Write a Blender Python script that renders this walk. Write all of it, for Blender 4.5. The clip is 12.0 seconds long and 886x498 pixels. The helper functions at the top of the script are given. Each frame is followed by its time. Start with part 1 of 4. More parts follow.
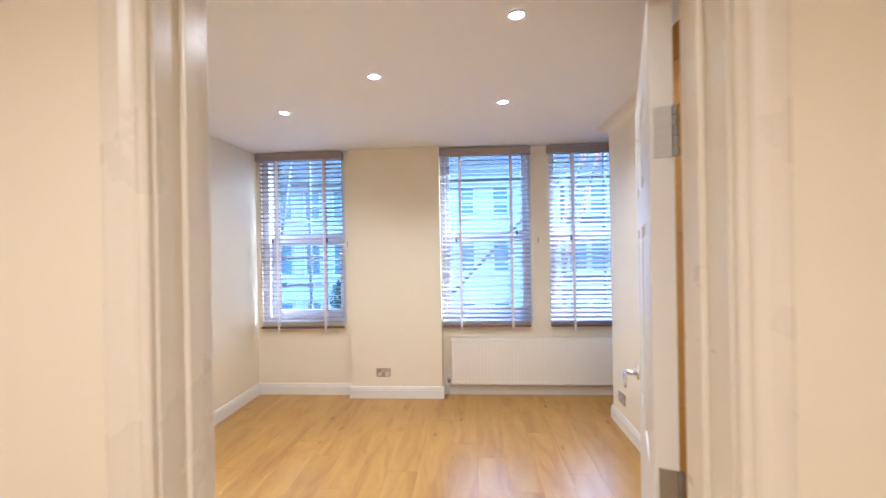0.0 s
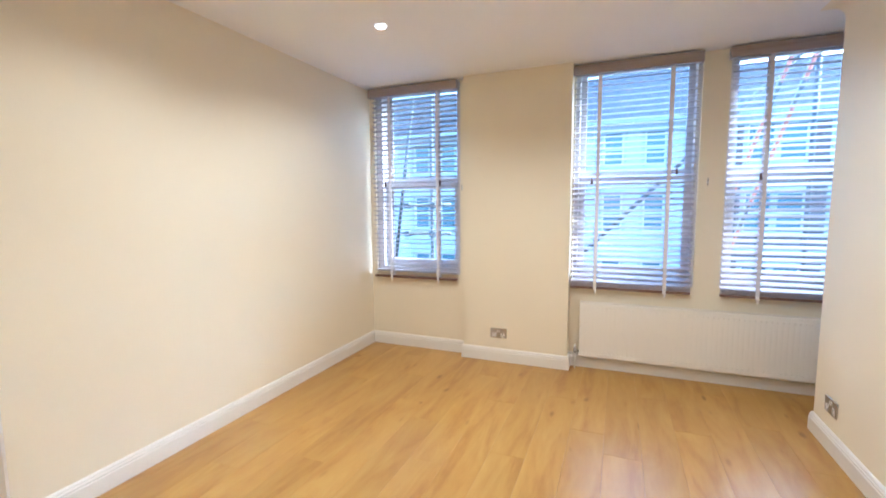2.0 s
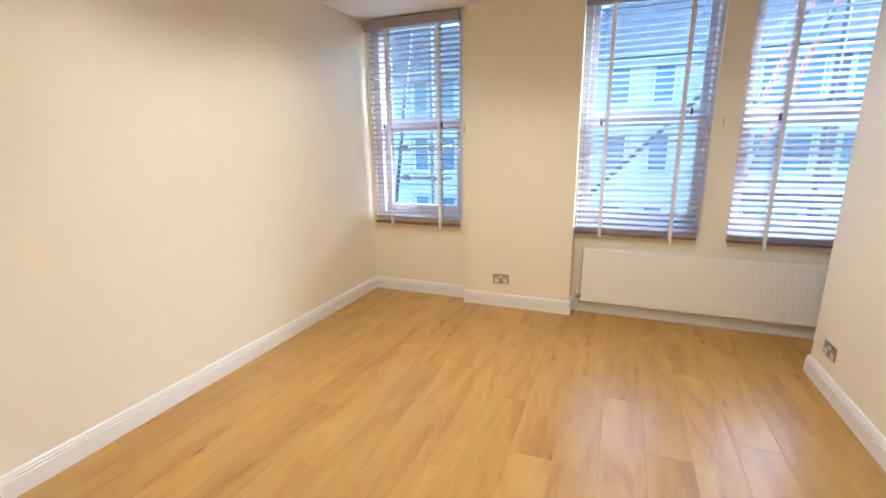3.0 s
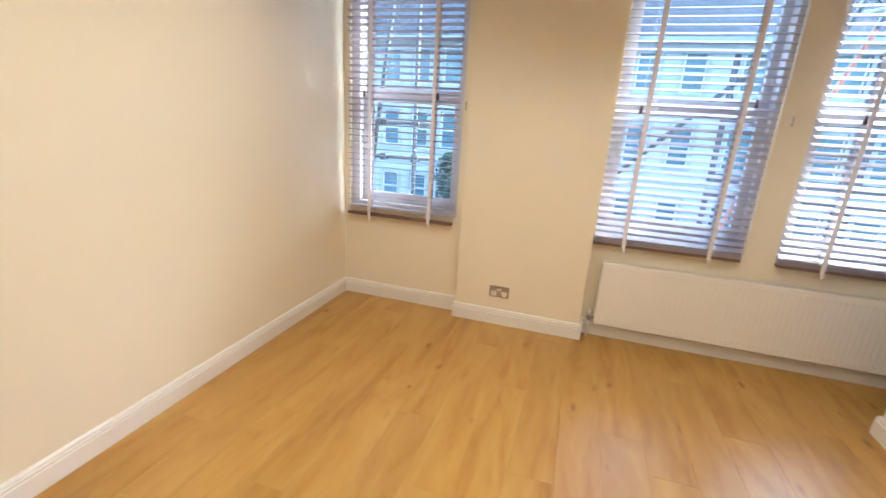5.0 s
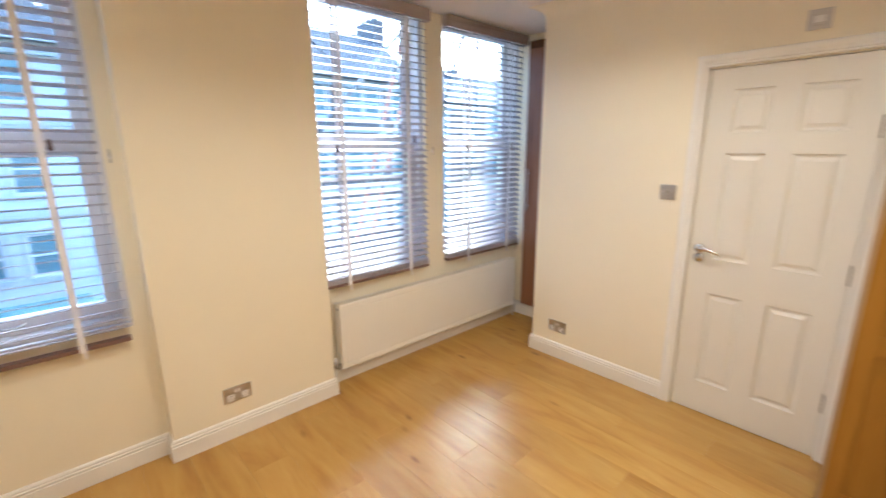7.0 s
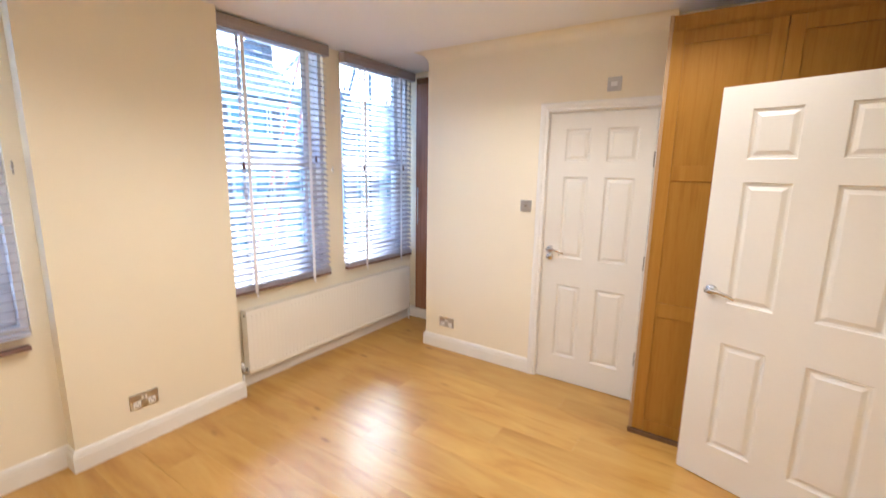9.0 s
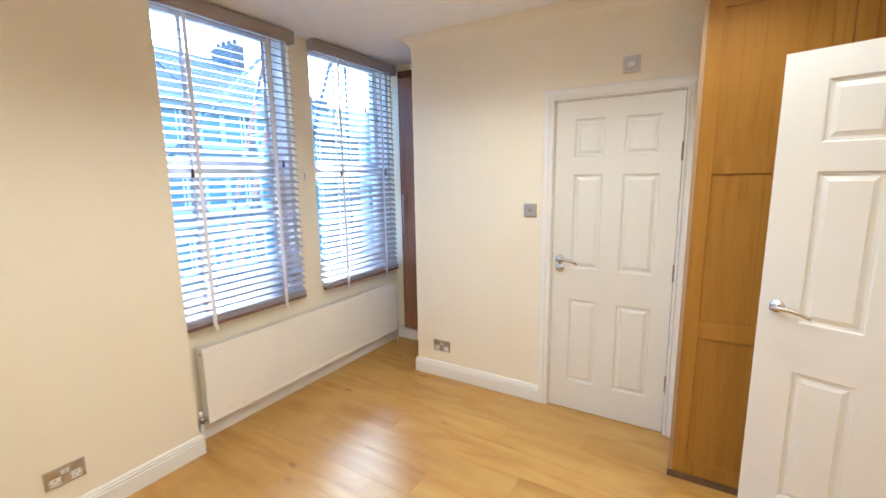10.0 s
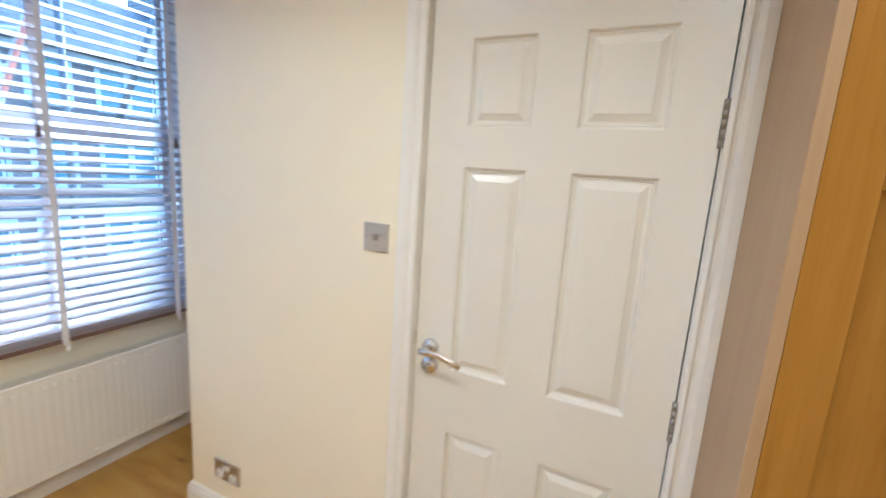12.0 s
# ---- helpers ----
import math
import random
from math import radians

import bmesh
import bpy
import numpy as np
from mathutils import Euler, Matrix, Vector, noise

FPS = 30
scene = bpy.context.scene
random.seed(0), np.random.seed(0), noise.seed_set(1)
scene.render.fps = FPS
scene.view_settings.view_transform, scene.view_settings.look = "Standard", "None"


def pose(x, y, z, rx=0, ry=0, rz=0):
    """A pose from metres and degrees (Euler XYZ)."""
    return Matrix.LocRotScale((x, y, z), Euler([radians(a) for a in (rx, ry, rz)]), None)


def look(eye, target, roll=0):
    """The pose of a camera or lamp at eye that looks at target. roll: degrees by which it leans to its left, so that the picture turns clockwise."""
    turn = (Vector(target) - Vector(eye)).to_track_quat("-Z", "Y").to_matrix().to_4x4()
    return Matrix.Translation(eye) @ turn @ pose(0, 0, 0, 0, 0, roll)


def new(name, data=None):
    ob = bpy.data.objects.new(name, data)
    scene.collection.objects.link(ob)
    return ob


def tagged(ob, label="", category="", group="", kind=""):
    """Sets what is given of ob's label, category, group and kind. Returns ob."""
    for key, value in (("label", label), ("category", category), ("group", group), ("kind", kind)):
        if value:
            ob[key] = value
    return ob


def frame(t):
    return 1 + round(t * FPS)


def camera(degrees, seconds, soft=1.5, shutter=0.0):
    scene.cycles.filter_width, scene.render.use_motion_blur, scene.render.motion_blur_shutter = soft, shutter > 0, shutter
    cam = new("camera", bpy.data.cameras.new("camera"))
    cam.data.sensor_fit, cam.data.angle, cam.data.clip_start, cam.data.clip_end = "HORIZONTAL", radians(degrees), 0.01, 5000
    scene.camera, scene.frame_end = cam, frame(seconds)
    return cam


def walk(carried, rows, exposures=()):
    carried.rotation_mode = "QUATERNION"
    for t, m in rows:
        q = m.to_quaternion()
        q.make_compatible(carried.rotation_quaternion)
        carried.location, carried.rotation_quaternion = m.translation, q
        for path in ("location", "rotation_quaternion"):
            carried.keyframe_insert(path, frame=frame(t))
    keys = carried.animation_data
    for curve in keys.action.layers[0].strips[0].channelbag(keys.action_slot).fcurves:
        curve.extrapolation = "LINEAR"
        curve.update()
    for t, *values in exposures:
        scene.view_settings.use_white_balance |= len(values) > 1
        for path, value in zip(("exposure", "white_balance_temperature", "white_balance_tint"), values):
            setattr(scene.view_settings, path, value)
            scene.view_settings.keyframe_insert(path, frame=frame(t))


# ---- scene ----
cam = camera(91.5, 12.0, 1.4, 0.5)
EXPOSURES = [(0.0, 3.59, 4280, 16), (0.5, 3.68, 4500, 17), (1.0, 3.61, 4340, 14), (1.5, 3.58, 4390, 13), (2.0, 3.51, 4350, 12), (2.5, 3.46, 4480, 13), (3.0, 3.42, 4590, 13),
             (5.0, 3.29, 4860, 14), (5.5, 3.31, 4930, 14), (6.0, 3.35, 4700, 13), (6.5, 3.36, 4500, 11), (7.0, 3.39, 4820, 13),
             (9.0, 3.63, 4620, 16), (9.5, 3.63, 4480, 11), (10.5, 3.58, 4300, 10), (11.0, 3.55, 4200, 9), (11.5, 3.49, 4400, 10), (12.0, 3.43, 4340, 9)]
PATH = [
    (0, (0.593, 0.37, 1.497), (0.461, 2.366, 1.495), -1.0),
    (0.1, (0.596, 0.431, 1.497), (0.446, 2.425, 1.502), -1.0),
    (0.2, (0.599, 0.492, 1.498), (0.429, 2.485, 1.508), -0.9),
    (0.3, (0.602, 0.549, 1.498), (0.408, 2.54, 1.514), -0.9),
    (0.4, (0.605, 0.602, 1.498), (0.382, 2.589, 1.52), -0.8),
    (0.5, (0.608, 0.649, 1.498), (0.348, 2.632, 1.526), -0.7),
    (0.6, (0.611, 0.69, 1.497), (0.306, 2.666, 1.531), -0.6),
    (0.7, (0.613, 0.724, 1.496), (0.258, 2.692, 1.535), -0.4),
    (0.8, (0.615, 0.755, 1.494), (0.208, 2.713, 1.538), -0.3),
    (0.9, (0.618, 0.784, 1.493), (0.161, 2.73, 1.54), -0.2),
    (1, (0.62, 0.811, 1.492), (0.119, 2.747, 1.54), -0.1),
    (1.1, (0.623, 0.839, 1.494), (0.086, 2.765, 1.536), -0.1),
    (1.2, (0.625, 0.866, 1.497), (0.059, 2.784, 1.527), -0.2),
    (1.3, (0.628, 0.892, 1.502), (0.037, 2.803, 1.511), -0.3),
    (1.4, (0.632, 0.916, 1.505), (0.016, 2.819, 1.49), -0.5),
    (1.5, (0.635, 0.937, 1.507), (-0.004, 2.832, 1.463), -0.6),
    (1.6, (0.639, 0.954, 1.499), (-0.026, 2.839, 1.424), -0.7),
    (1.7, (0.642, 0.968, 1.479), (-0.048, 2.842, 1.371), -0.7),
    (1.8, (0.645, 0.978, 1.452), (-0.068, 2.841, 1.312), -0.7),
    (1.9, (0.647, 0.986, 1.422), (-0.086, 2.839, 1.251), -0.6),
    (2, (0.648, 0.992, 1.395), (-0.1, 2.836, 1.196), -0.4),
    (2.1, (0.645, 0.996, 1.375), (-0.112, 2.834, 1.152), -0.2),
    (2.2, (0.638, 1.0, 1.361), (-0.125, 2.832, 1.117), 0.0),
    (2.3, (0.628, 1.002, 1.353), (-0.137, 2.831, 1.089), 0.1),
    (2.4, (0.618, 1.004, 1.349), (-0.146, 2.83, 1.065), 0.2),
    (2.5, (0.61, 1.006, 1.348), (-0.152, 2.829, 1.041), 0.2),
    (2.6, (0.605, 1.008, 1.354), (-0.154, 2.828, 1.021), 0.1),
    (2.7, (0.602, 1.013, 1.368), (-0.153, 2.829, 1.006), -0.0),
    (2.8, (0.601, 1.02, 1.387), (-0.148, 2.832, 0.992), -0.2),
    (2.9, (0.599, 1.032, 1.405), (-0.142, 2.84, 0.977), -0.4),
    (3, (0.597, 1.049, 1.419), (-0.133, 2.852, 0.956), -0.7),
    (3.1, (0.593, 1.073, 1.425), (-0.121, 2.874, 0.93), -1.1),
    (3.2, (0.588, 1.101, 1.426), (-0.11, 2.904, 0.913), -1.3),
    (3.3, (0.583, 1.131, 1.427), (-0.104, 2.936, 0.906), -1.2),
    (3.4, (0.579, 1.163, 1.428), (-0.097, 2.97, 0.9), -1.0),
    (3.5, (0.574, 1.196, 1.429), (-0.09, 3.006, 0.895), -0.8),
    (3.6, (0.568, 1.23, 1.431), (-0.082, 3.043, 0.891), -0.6),
    (3.7, (0.56, 1.265, 1.432), (-0.076, 3.081, 0.887), -0.3),
    (3.8, (0.551, 1.301, 1.434), (-0.072, 3.12, 0.884), 0.0),
    (3.9, (0.54, 1.337, 1.435), (-0.069, 3.16, 0.881), 0.4),
    (4, (0.526, 1.372, 1.437), (-0.07, 3.198, 0.879), 0.7),
    (4.1, (0.509, 1.408, 1.439), (-0.075, 3.237, 0.878), 1.0),
    (4.2, (0.488, 1.443, 1.441), (-0.084, 3.275, 0.877), 1.4),
    (4.3, (0.463, 1.478, 1.442), (-0.099, 3.312, 0.876), 1.7),
    (4.4, (0.433, 1.512, 1.444), (-0.119, 3.348, 0.876), 2.0),
    (4.5, (0.398, 1.544, 1.445), (-0.146, 3.383, 0.876), 2.2),
    (4.6, (0.357, 1.575, 1.446), (-0.179, 3.416, 0.876), 2.4),
    (4.7, (0.311, 1.605, 1.447), (-0.221, 3.447, 0.876), 2.5),
    (4.8, (0.258, 1.633, 1.447), (-0.272, 3.475, 0.876), 2.6),
    (4.9, (0.198, 1.659, 1.447), (-0.344, 3.498, 0.878), 3.0),
    (5, (0.132, 1.684, 1.448), (-0.421, 3.52, 0.88), 3.5),
    (5.1, (0.06, 1.709, 1.452), (-0.484, 3.548, 0.884), 3.7),
    (5.2, (-0.015, 1.735, 1.46), (-0.541, 3.579, 0.89), 3.9),
    (5.3, (-0.092, 1.764, 1.468), (-0.59, 3.615, 0.899), 4.1),
    (5.4, (-0.168, 1.795, 1.476), (-0.628, 3.657, 0.909), 4.2),
    (5.5, (-0.24, 1.831, 1.48), (-0.652, 3.707, 0.921), 4.1),
    (5.6, (-0.307, 1.872, 1.481), (-0.66, 3.763, 0.935), 3.8),
    (5.7, (-0.369, 1.918, 1.482), (-0.649, 3.826, 0.951), 3.4),
    (5.8, (-0.425, 1.968, 1.482), (-0.62, 3.89, 0.966), 2.8),
    (5.9, (-0.478, 2.022, 1.482), (-0.571, 3.955, 0.979), 2.4),
    (6, (-0.526, 2.079, 1.483), (-0.5, 4.017, 0.988), 2.0),
    (6.1, (-0.571, 2.138, 1.489), (-0.409, 4.07, 0.999), 1.9),
    (6.2, (-0.613, 2.195, 1.502), (-0.304, 4.11, 1.017), 1.9),
    (6.3, (-0.654, 2.243, 1.52), (-0.191, 4.128, 1.04), 1.9),
    (6.4, (-0.695, 2.276, 1.538), (-0.079, 4.119, 1.066), 1.9),
    (6.5, (-0.737, 2.29, 1.555), (0.027, 4.079, 1.091), 1.8),
    (6.6, (-0.781, 2.292, 1.568), (0.12, 4.018, 1.112), 1.5),
    (6.7, (-0.824, 2.292, 1.578), (0.202, 3.949, 1.127), 1.0),
    (6.8, (-0.865, 2.293, 1.584), (0.273, 3.876, 1.136), 0.4),
    (6.9, (-0.9, 2.293, 1.587), (0.334, 3.801, 1.137), 0.0),
    (7, (-0.927, 2.293, 1.588), (0.388, 3.729, 1.131), -0.3),
    (7.1, (-0.945, 2.272, 1.585), (0.435, 3.642, 1.117), -0.3),
    (7.2, (-0.96, 2.229, 1.582), (0.468, 3.546, 1.106), -0.1),
    (7.3, (-0.977, 2.186, 1.582), (0.485, 3.463, 1.1), 0.2),
    (7.4, (-0.997, 2.148, 1.581), (0.492, 3.39, 1.093), 0.4),
    (7.5, (-1.02, 2.114, 1.581), (0.491, 3.327, 1.086), 0.5),
    (7.6, (-1.044, 2.084, 1.581), (0.483, 3.274, 1.078), 0.5),
    (7.7, (-1.07, 2.059, 1.581), (0.469, 3.229, 1.07), 0.6),
    (7.8, (-1.097, 2.037, 1.581), (0.451, 3.193, 1.063), 0.6),
    (7.9, (-1.123, 2.018, 1.58), (0.431, 3.162, 1.056), 0.5),
    (8, (-1.15, 2.003, 1.58), (0.409, 3.138, 1.05), 0.5),
    (8.1, (-1.175, 1.99, 1.58), (0.388, 3.118, 1.046), 0.5),
    (8.2, (-1.199, 1.98, 1.58), (0.367, 3.102, 1.043), 0.5),
    (8.3, (-1.221, 1.973, 1.58), (0.349, 3.089, 1.042), 0.5),
    (8.4, (-1.24, 1.967, 1.58), (0.334, 3.078, 1.044), 0.6),
    (8.5, (-1.256, 1.963, 1.58), (0.325, 3.067, 1.048), 0.7),
    (8.6, (-1.268, 1.961, 1.58), (0.321, 3.056, 1.056), 0.9),
    (8.7, (-1.275, 1.959, 1.58), (0.325, 3.044, 1.068), 1.2),
    (8.8, (-1.278, 1.959, 1.58), (0.337, 3.029, 1.083), 1.6),
    (8.9, (-1.276, 1.971, 1.582), (0.355, 3.044, 1.149), 1.5),
    (9, (-1.271, 1.998, 1.584), (0.369, 3.084, 1.222), 1.0),
    (9.1, (-1.26, 2.028, 1.583), (0.382, 3.119, 1.246), 0.6),
    (9.2, (-1.244, 2.058, 1.581), (0.397, 3.154, 1.256), 0.2),
    (9.3, (-1.223, 2.088, 1.577), (0.417, 3.188, 1.257), -0.1),
    (9.4, (-1.195, 2.119, 1.573), (0.444, 3.219, 1.253), -0.3),
    (9.5, (-1.162, 2.151, 1.568), (0.48, 3.247, 1.247), -0.5),
    (9.6, (-1.123, 2.183, 1.563), (0.525, 3.27, 1.241), -0.7),
    (9.7, (-1.078, 2.216, 1.559), (0.579, 3.287, 1.235), -0.8),
    (9.8, (-1.028, 2.247, 1.555), (0.64, 3.302, 1.229), -0.9),
    (9.9, (-0.973, 2.277, 1.553), (0.704, 3.316, 1.224), -0.9),
    (10, (-0.913, 2.306, 1.552), (0.771, 3.332, 1.219), -0.8),
    (10.1, (-0.85, 2.332, 1.552), (0.839, 3.35, 1.216), -0.7),
    (10.2, (-0.783, 2.358, 1.552), (0.908, 3.371, 1.214), -0.6),
    (10.3, (-0.713, 2.385, 1.552), (0.979, 3.396, 1.213), -0.5),
    (10.4, (-0.642, 2.416, 1.552), (1.051, 3.425, 1.212), -0.5),
    (10.5, (-0.57, 2.452, 1.552), (1.124, 3.458, 1.21), -0.6),
    (10.6, (-0.497, 2.494, 1.55), (1.2, 3.495, 1.208), -0.8),
    (10.7, (-0.423, 2.537, 1.545), (1.279, 3.531, 1.206), -1.1),
    (10.8, (-0.346, 2.576, 1.537), (1.362, 3.561, 1.203), -1.4),
    (10.9, (-0.265, 2.603, 1.529), (1.448, 3.581, 1.201), -1.6),
    (11, (-0.179, 2.614, 1.521), (1.539, 3.585, 1.199), -1.7),
    (11.1, (-0.087, 2.614, 1.514), (1.637, 3.577, 1.198), -1.5),
    (11.2, (0.01, 2.614, 1.509), (1.744, 3.561, 1.198), -1.0),
    (11.3, (0.108, 2.613, 1.505), (1.853, 3.542, 1.2), -0.3),
    (11.4, (0.206, 2.611, 1.503), (1.961, 3.521, 1.201), 0.4),
    (11.5, (0.3, 2.608, 1.502), (2.065, 3.499, 1.202), 1.1),
    (11.6, (0.389, 2.602, 1.504), (2.161, 3.478, 1.201), 1.7),
    (11.7, (0.474, 2.591, 1.508), (2.251, 3.456, 1.198), 2.3),
    (11.8, (0.556, 2.577, 1.515), (2.335, 3.433, 1.194), 2.8),
    (11.9, (0.635, 2.561, 1.523), (2.415, 3.41, 1.189), 3.3),
    (12, (0.713, 2.544, 1.532), (2.493, 3.387, 1.183), 3.8),
]
walk(cam, [(t, look(eye, target, roll)) for t, eye, target, roll in PATH], EXPOSURES)

# ---- world, sun and lamps ----
CEIL = 2.52
world = bpy.data.worlds.new("sky")
scene.world = world
world.use_nodes = True
wn = world.node_tree
sky = wn.nodes.new("ShaderNodeTexSky")
sky.sky_type, sky.sun_disc = "NISHITA", False
sky.sun_elevation, sky.sun_rotation = radians(35), radians(60)
sky.air_density, sky.dust_density, sky.ozone_density = 1.0, 4.0, 1.0
wn.links.new(sky.outputs[0], wn.nodes["Background"].inputs[0])
wn.nodes["Background"].inputs[1].default_value = 0.15

sun = new("sun", bpy.data.lights.new("sun", "SUN"))
sun.data.energy, sun.data.angle, sun.data.color = 0.5, radians(25), (1.0, 0.97, 0.92)
sun.matrix_world = look((0, 0, 30), (-14.2, -8.2, 6.5))

WARM = (1.0, 0.78, 0.49)
HALL_WARM = (1.0, 0.74, 0.44)
SPOTS = [(0.036, 2.89), (-0.77, 3.478), (0.83, 3.425), (0.81, 2.29), (-0.78, 2.35)]
HALL_SPOTS = [(0.35, -0.35)]


def downlight_lamp(x, y, power, color, cone, blend):
    lamp = new("downlight_beam", bpy.data.lights.new("downlight_beam", "SPOT"))
    lamp.data.energy, lamp.data.color = power, color
    lamp.data.spot_size, lamp.data.spot_blend, lamp.data.shadow_soft_size = radians(cone), blend, 0.045
    lamp.matrix_world = pose(x, y, CEIL - 0.012)
    return lamp


for x, y in SPOTS:
    downlight_lamp(x, y, 4.2, WARM, 146, 0.55)
for x, y in HALL_SPOTS:
    downlight_lamp(x, y, 15.0, HALL_WARM, 160, 0.65)


# ---- materials ----
def mat(name, color, rough=0.5, metal=0.0, var=0.06, scale=6.0, bump=0.0, bump_scale=80.0, coat=0.0, spec=0.5):
    m = bpy.data.materials.new(name)
    m.use_nodes = True
    n, l = m.node_tree.nodes, m.node_tree.links
    p = n["Principled BSDF"]
    p.inputs["Roughness"].default_value, p.inputs["Metallic"].default_value = rough, metal
    p.inputs["Coat Weight"].default_value, p.inputs["Specular IOR Level"].default_value = coat, spec
    tc = n.new("ShaderNodeTexCoord")
    big, fine = n.new("ShaderNodeTexNoise"), n.new("ShaderNodeTexNoise")
    big.inputs["Scale"].default_value, big.inputs["Detail"].default_value = scale, 5
    fine.inputs["Scale"].default_value, fine.inputs["Detail"].default_value = bump_scale, 3
    l.new(tc.outputs["Object"], big.inputs["Vector"])
    l.new(tc.outputs["Object"], fine.inputs["Vector"])
    add = n.new("ShaderNodeMath")
    add.operation = "ADD"
    l.new(big.outputs["Fac"], add.inputs[0])
    l.new(fine.outputs["Fac"], add.inputs[1])
    ramp = n.new("ShaderNodeMapRange")
    ramp.inputs["From Min"].default_value, ramp.inputs["From Max"].default_value = 0.6, 1.4
    ramp.inputs["To Min"].default_value, ramp.inputs["To Max"].default_value = 1 - var, 1 + var
    l.new(add.outputs[0], ramp.inputs["Value"])
    mul = n.new("ShaderNodeVectorMath")
    mul.operation = "SCALE"
    mul.inputs[0].default_value = color
    l.new(ramp.outputs[0], mul.inputs["Scale"])
    l.new(mul.outputs[0], p.inputs["Base Color"])
    rr = n.new("ShaderNodeMapRange")
    rr.inputs["To Min"].default_value, rr.inputs["To Max"].default_value = rough * 0.85, min(1, rough * 1.15)
    l.new(big.outputs["Fac"], rr.inputs["Value"])
    l.new(rr.outputs[0], p.inputs["Roughness"])
    if bump:
        b = n.new("ShaderNodeBump")
        b.inputs["Strength"].default_value, b.inputs["Distance"].default_value = bump, 0.002
        l.new(fine.outputs["Fac"], b.inputs["Height"])
        l.new(b.outputs[0], p.inputs["Normal"])
    return m


def wood(name, dark, mid, light, axis=1, rough=0.3, knots=0.0, per_piece=0.12, stretch=14.0, coat=0.0, bump=0.15, fine=0.3, spec=0.5):
    """Grain runs along the axis, each object or island with its own shift."""
    m = bpy.data.materials.new(name)
    m.use_nodes = True
    n, l = m.node_tree.nodes, m.node_tree.links
    p = n["Principled BSDF"]
    p.inputs["Coat Weight"].default_value = coat
    geo, info, tc = n.new("ShaderNodeNewGeometry"), n.new("ShaderNodeObjectInfo"), n.new("ShaderNodeTexCoord")
    mp = n.new("ShaderNodeMapping")
    sc = [stretch] * 3
    sc[axis] = 1.1
    mp.inputs["Scale"].default_value = sc
    shift = n.new("ShaderNodeVectorMath")
    shift.operation = "SCALE"
    shift.inputs[0].default_value = (17.3, 31.7, 9.1)
    l.new(info.outputs["Random"], shift.inputs["Scale"])
    l.new(shift.outputs[0], mp.inputs["Location"])
    l.new(tc.outputs["Object"], mp.inputs["Vector"])
    a, b = n.new("ShaderNodeTexNoise"), n.new("ShaderNodeTexNoise")
    a.inputs["Scale"].default_value, a.inputs["Detail"].default_value, a.inputs["Distortion"].default_value = 1.2, 6, 1.2
    b.inputs["Scale"].default_value, b.inputs["Detail"].default_value = 9.0, 4
    l.new(mp.outputs[0], a.inputs["Vector"])
    l.new(mp.outputs[0], b.inputs["Vector"])
    mix = n.new("ShaderNodeMath")
    mix.operation, mix.inputs[1].default_value = "MULTIPLY", fine
    p.inputs["Specular IOR Level"].default_value = spec
    l.new(b.outputs["Fac"], mix.inputs[0])
    add = n.new("ShaderNodeMath")
    add.operation = "ADD"
    l.new(a.outputs["Fac"], add.inputs[0])
    l.new(mix.outputs[0], add.inputs[1])
    ramp = n.new("ShaderNodeValToRGB")
    e = ramp.color_ramp.elements
    e[0].position, e[0].color = 0.27 + fine * 0.5, (*dark, 1)
    e[1].position, e[1].color = 0.70 + fine * 0.5, (*light, 1)
    c = e.new(0.45 + fine * 0.5)
    c.color = (*mid, 1)
    l.new(add.outputs[0], ramp.inputs["Fac"])
    out = ramp.outputs[0]
    if knots:
        kmap = n.new("ShaderNodeMapping")
        ks = [9.0] * 3
        ks[axis] = 3.2
        kmap.inputs["Scale"].default_value = ks
        l.new(shift.outputs[0], kmap.inputs["Location"])
        l.new(tc.outputs["Object"], kmap.inputs["Vector"])
        v = n.new("ShaderNodeTexVoronoi")
        v.inputs["Scale"].default_value, v.inputs["Randomness"].default_value = 1.0, 1.0
        wob = n.new("ShaderNodeVectorMath")
        wob.operation = "MULTIPLY_ADD"
        wob.inputs[1].default_value = (0.35, 0.35, 0.35)
        l.new(a.outputs["Color"], wob.inputs[0])
        l.new(kmap.outputs[0], wob.inputs[2])
        l.new(wob.outputs[0], v.inputs["Vector"])
        kr = n.new("ShaderNodeMapRange")
        kr.interpolation_type = "SMOOTHSTEP"
        kr.inputs["From Min"].default_value, kr.inputs["From Max"].default_value = 0.03, 0.2
        kr.inputs["To Min"].default_value, kr.inputs["To Max"].default_value = knots, 0.0
        l.new(v.outputs["Distance"], kr.inputs["Value"])
        few = n.new("ShaderNodeSeparateColor")
        l.new(v.outputs["Color"], few.inputs[0])
        some = n.new("ShaderNodeMapRange")
        some.inputs["From Min"].default_value, some.inputs["From Max"].default_value = 0.45, 0.95
        l.new(few.outputs[0], some.inputs["Value"])
        rare = n.new("ShaderNodeMath")
        rare.operation = "MULTIPLY"
        l.new(kr.outputs[0], rare.inputs[0])
        l.new(some.outputs[0], rare.inputs[1])
        km = n.new("ShaderNodeMix")
        km.data_type = "RGBA"
        l.new(rare.outputs[0], km.inputs["Factor"])
        l.new(out, km.inputs["A"])
        km.inputs["B"].default_value = (dark[0] * 0.55, dark[1] * 0.5, dark[2] * 0.45, 1)
        out = km.outputs["Result"]
    pr = n.new("ShaderNodeMapRange")
    pr.inputs["To Min"].default_value, pr.inputs["To Max"].default_value = 1 - per_piece, 1 + per_piece
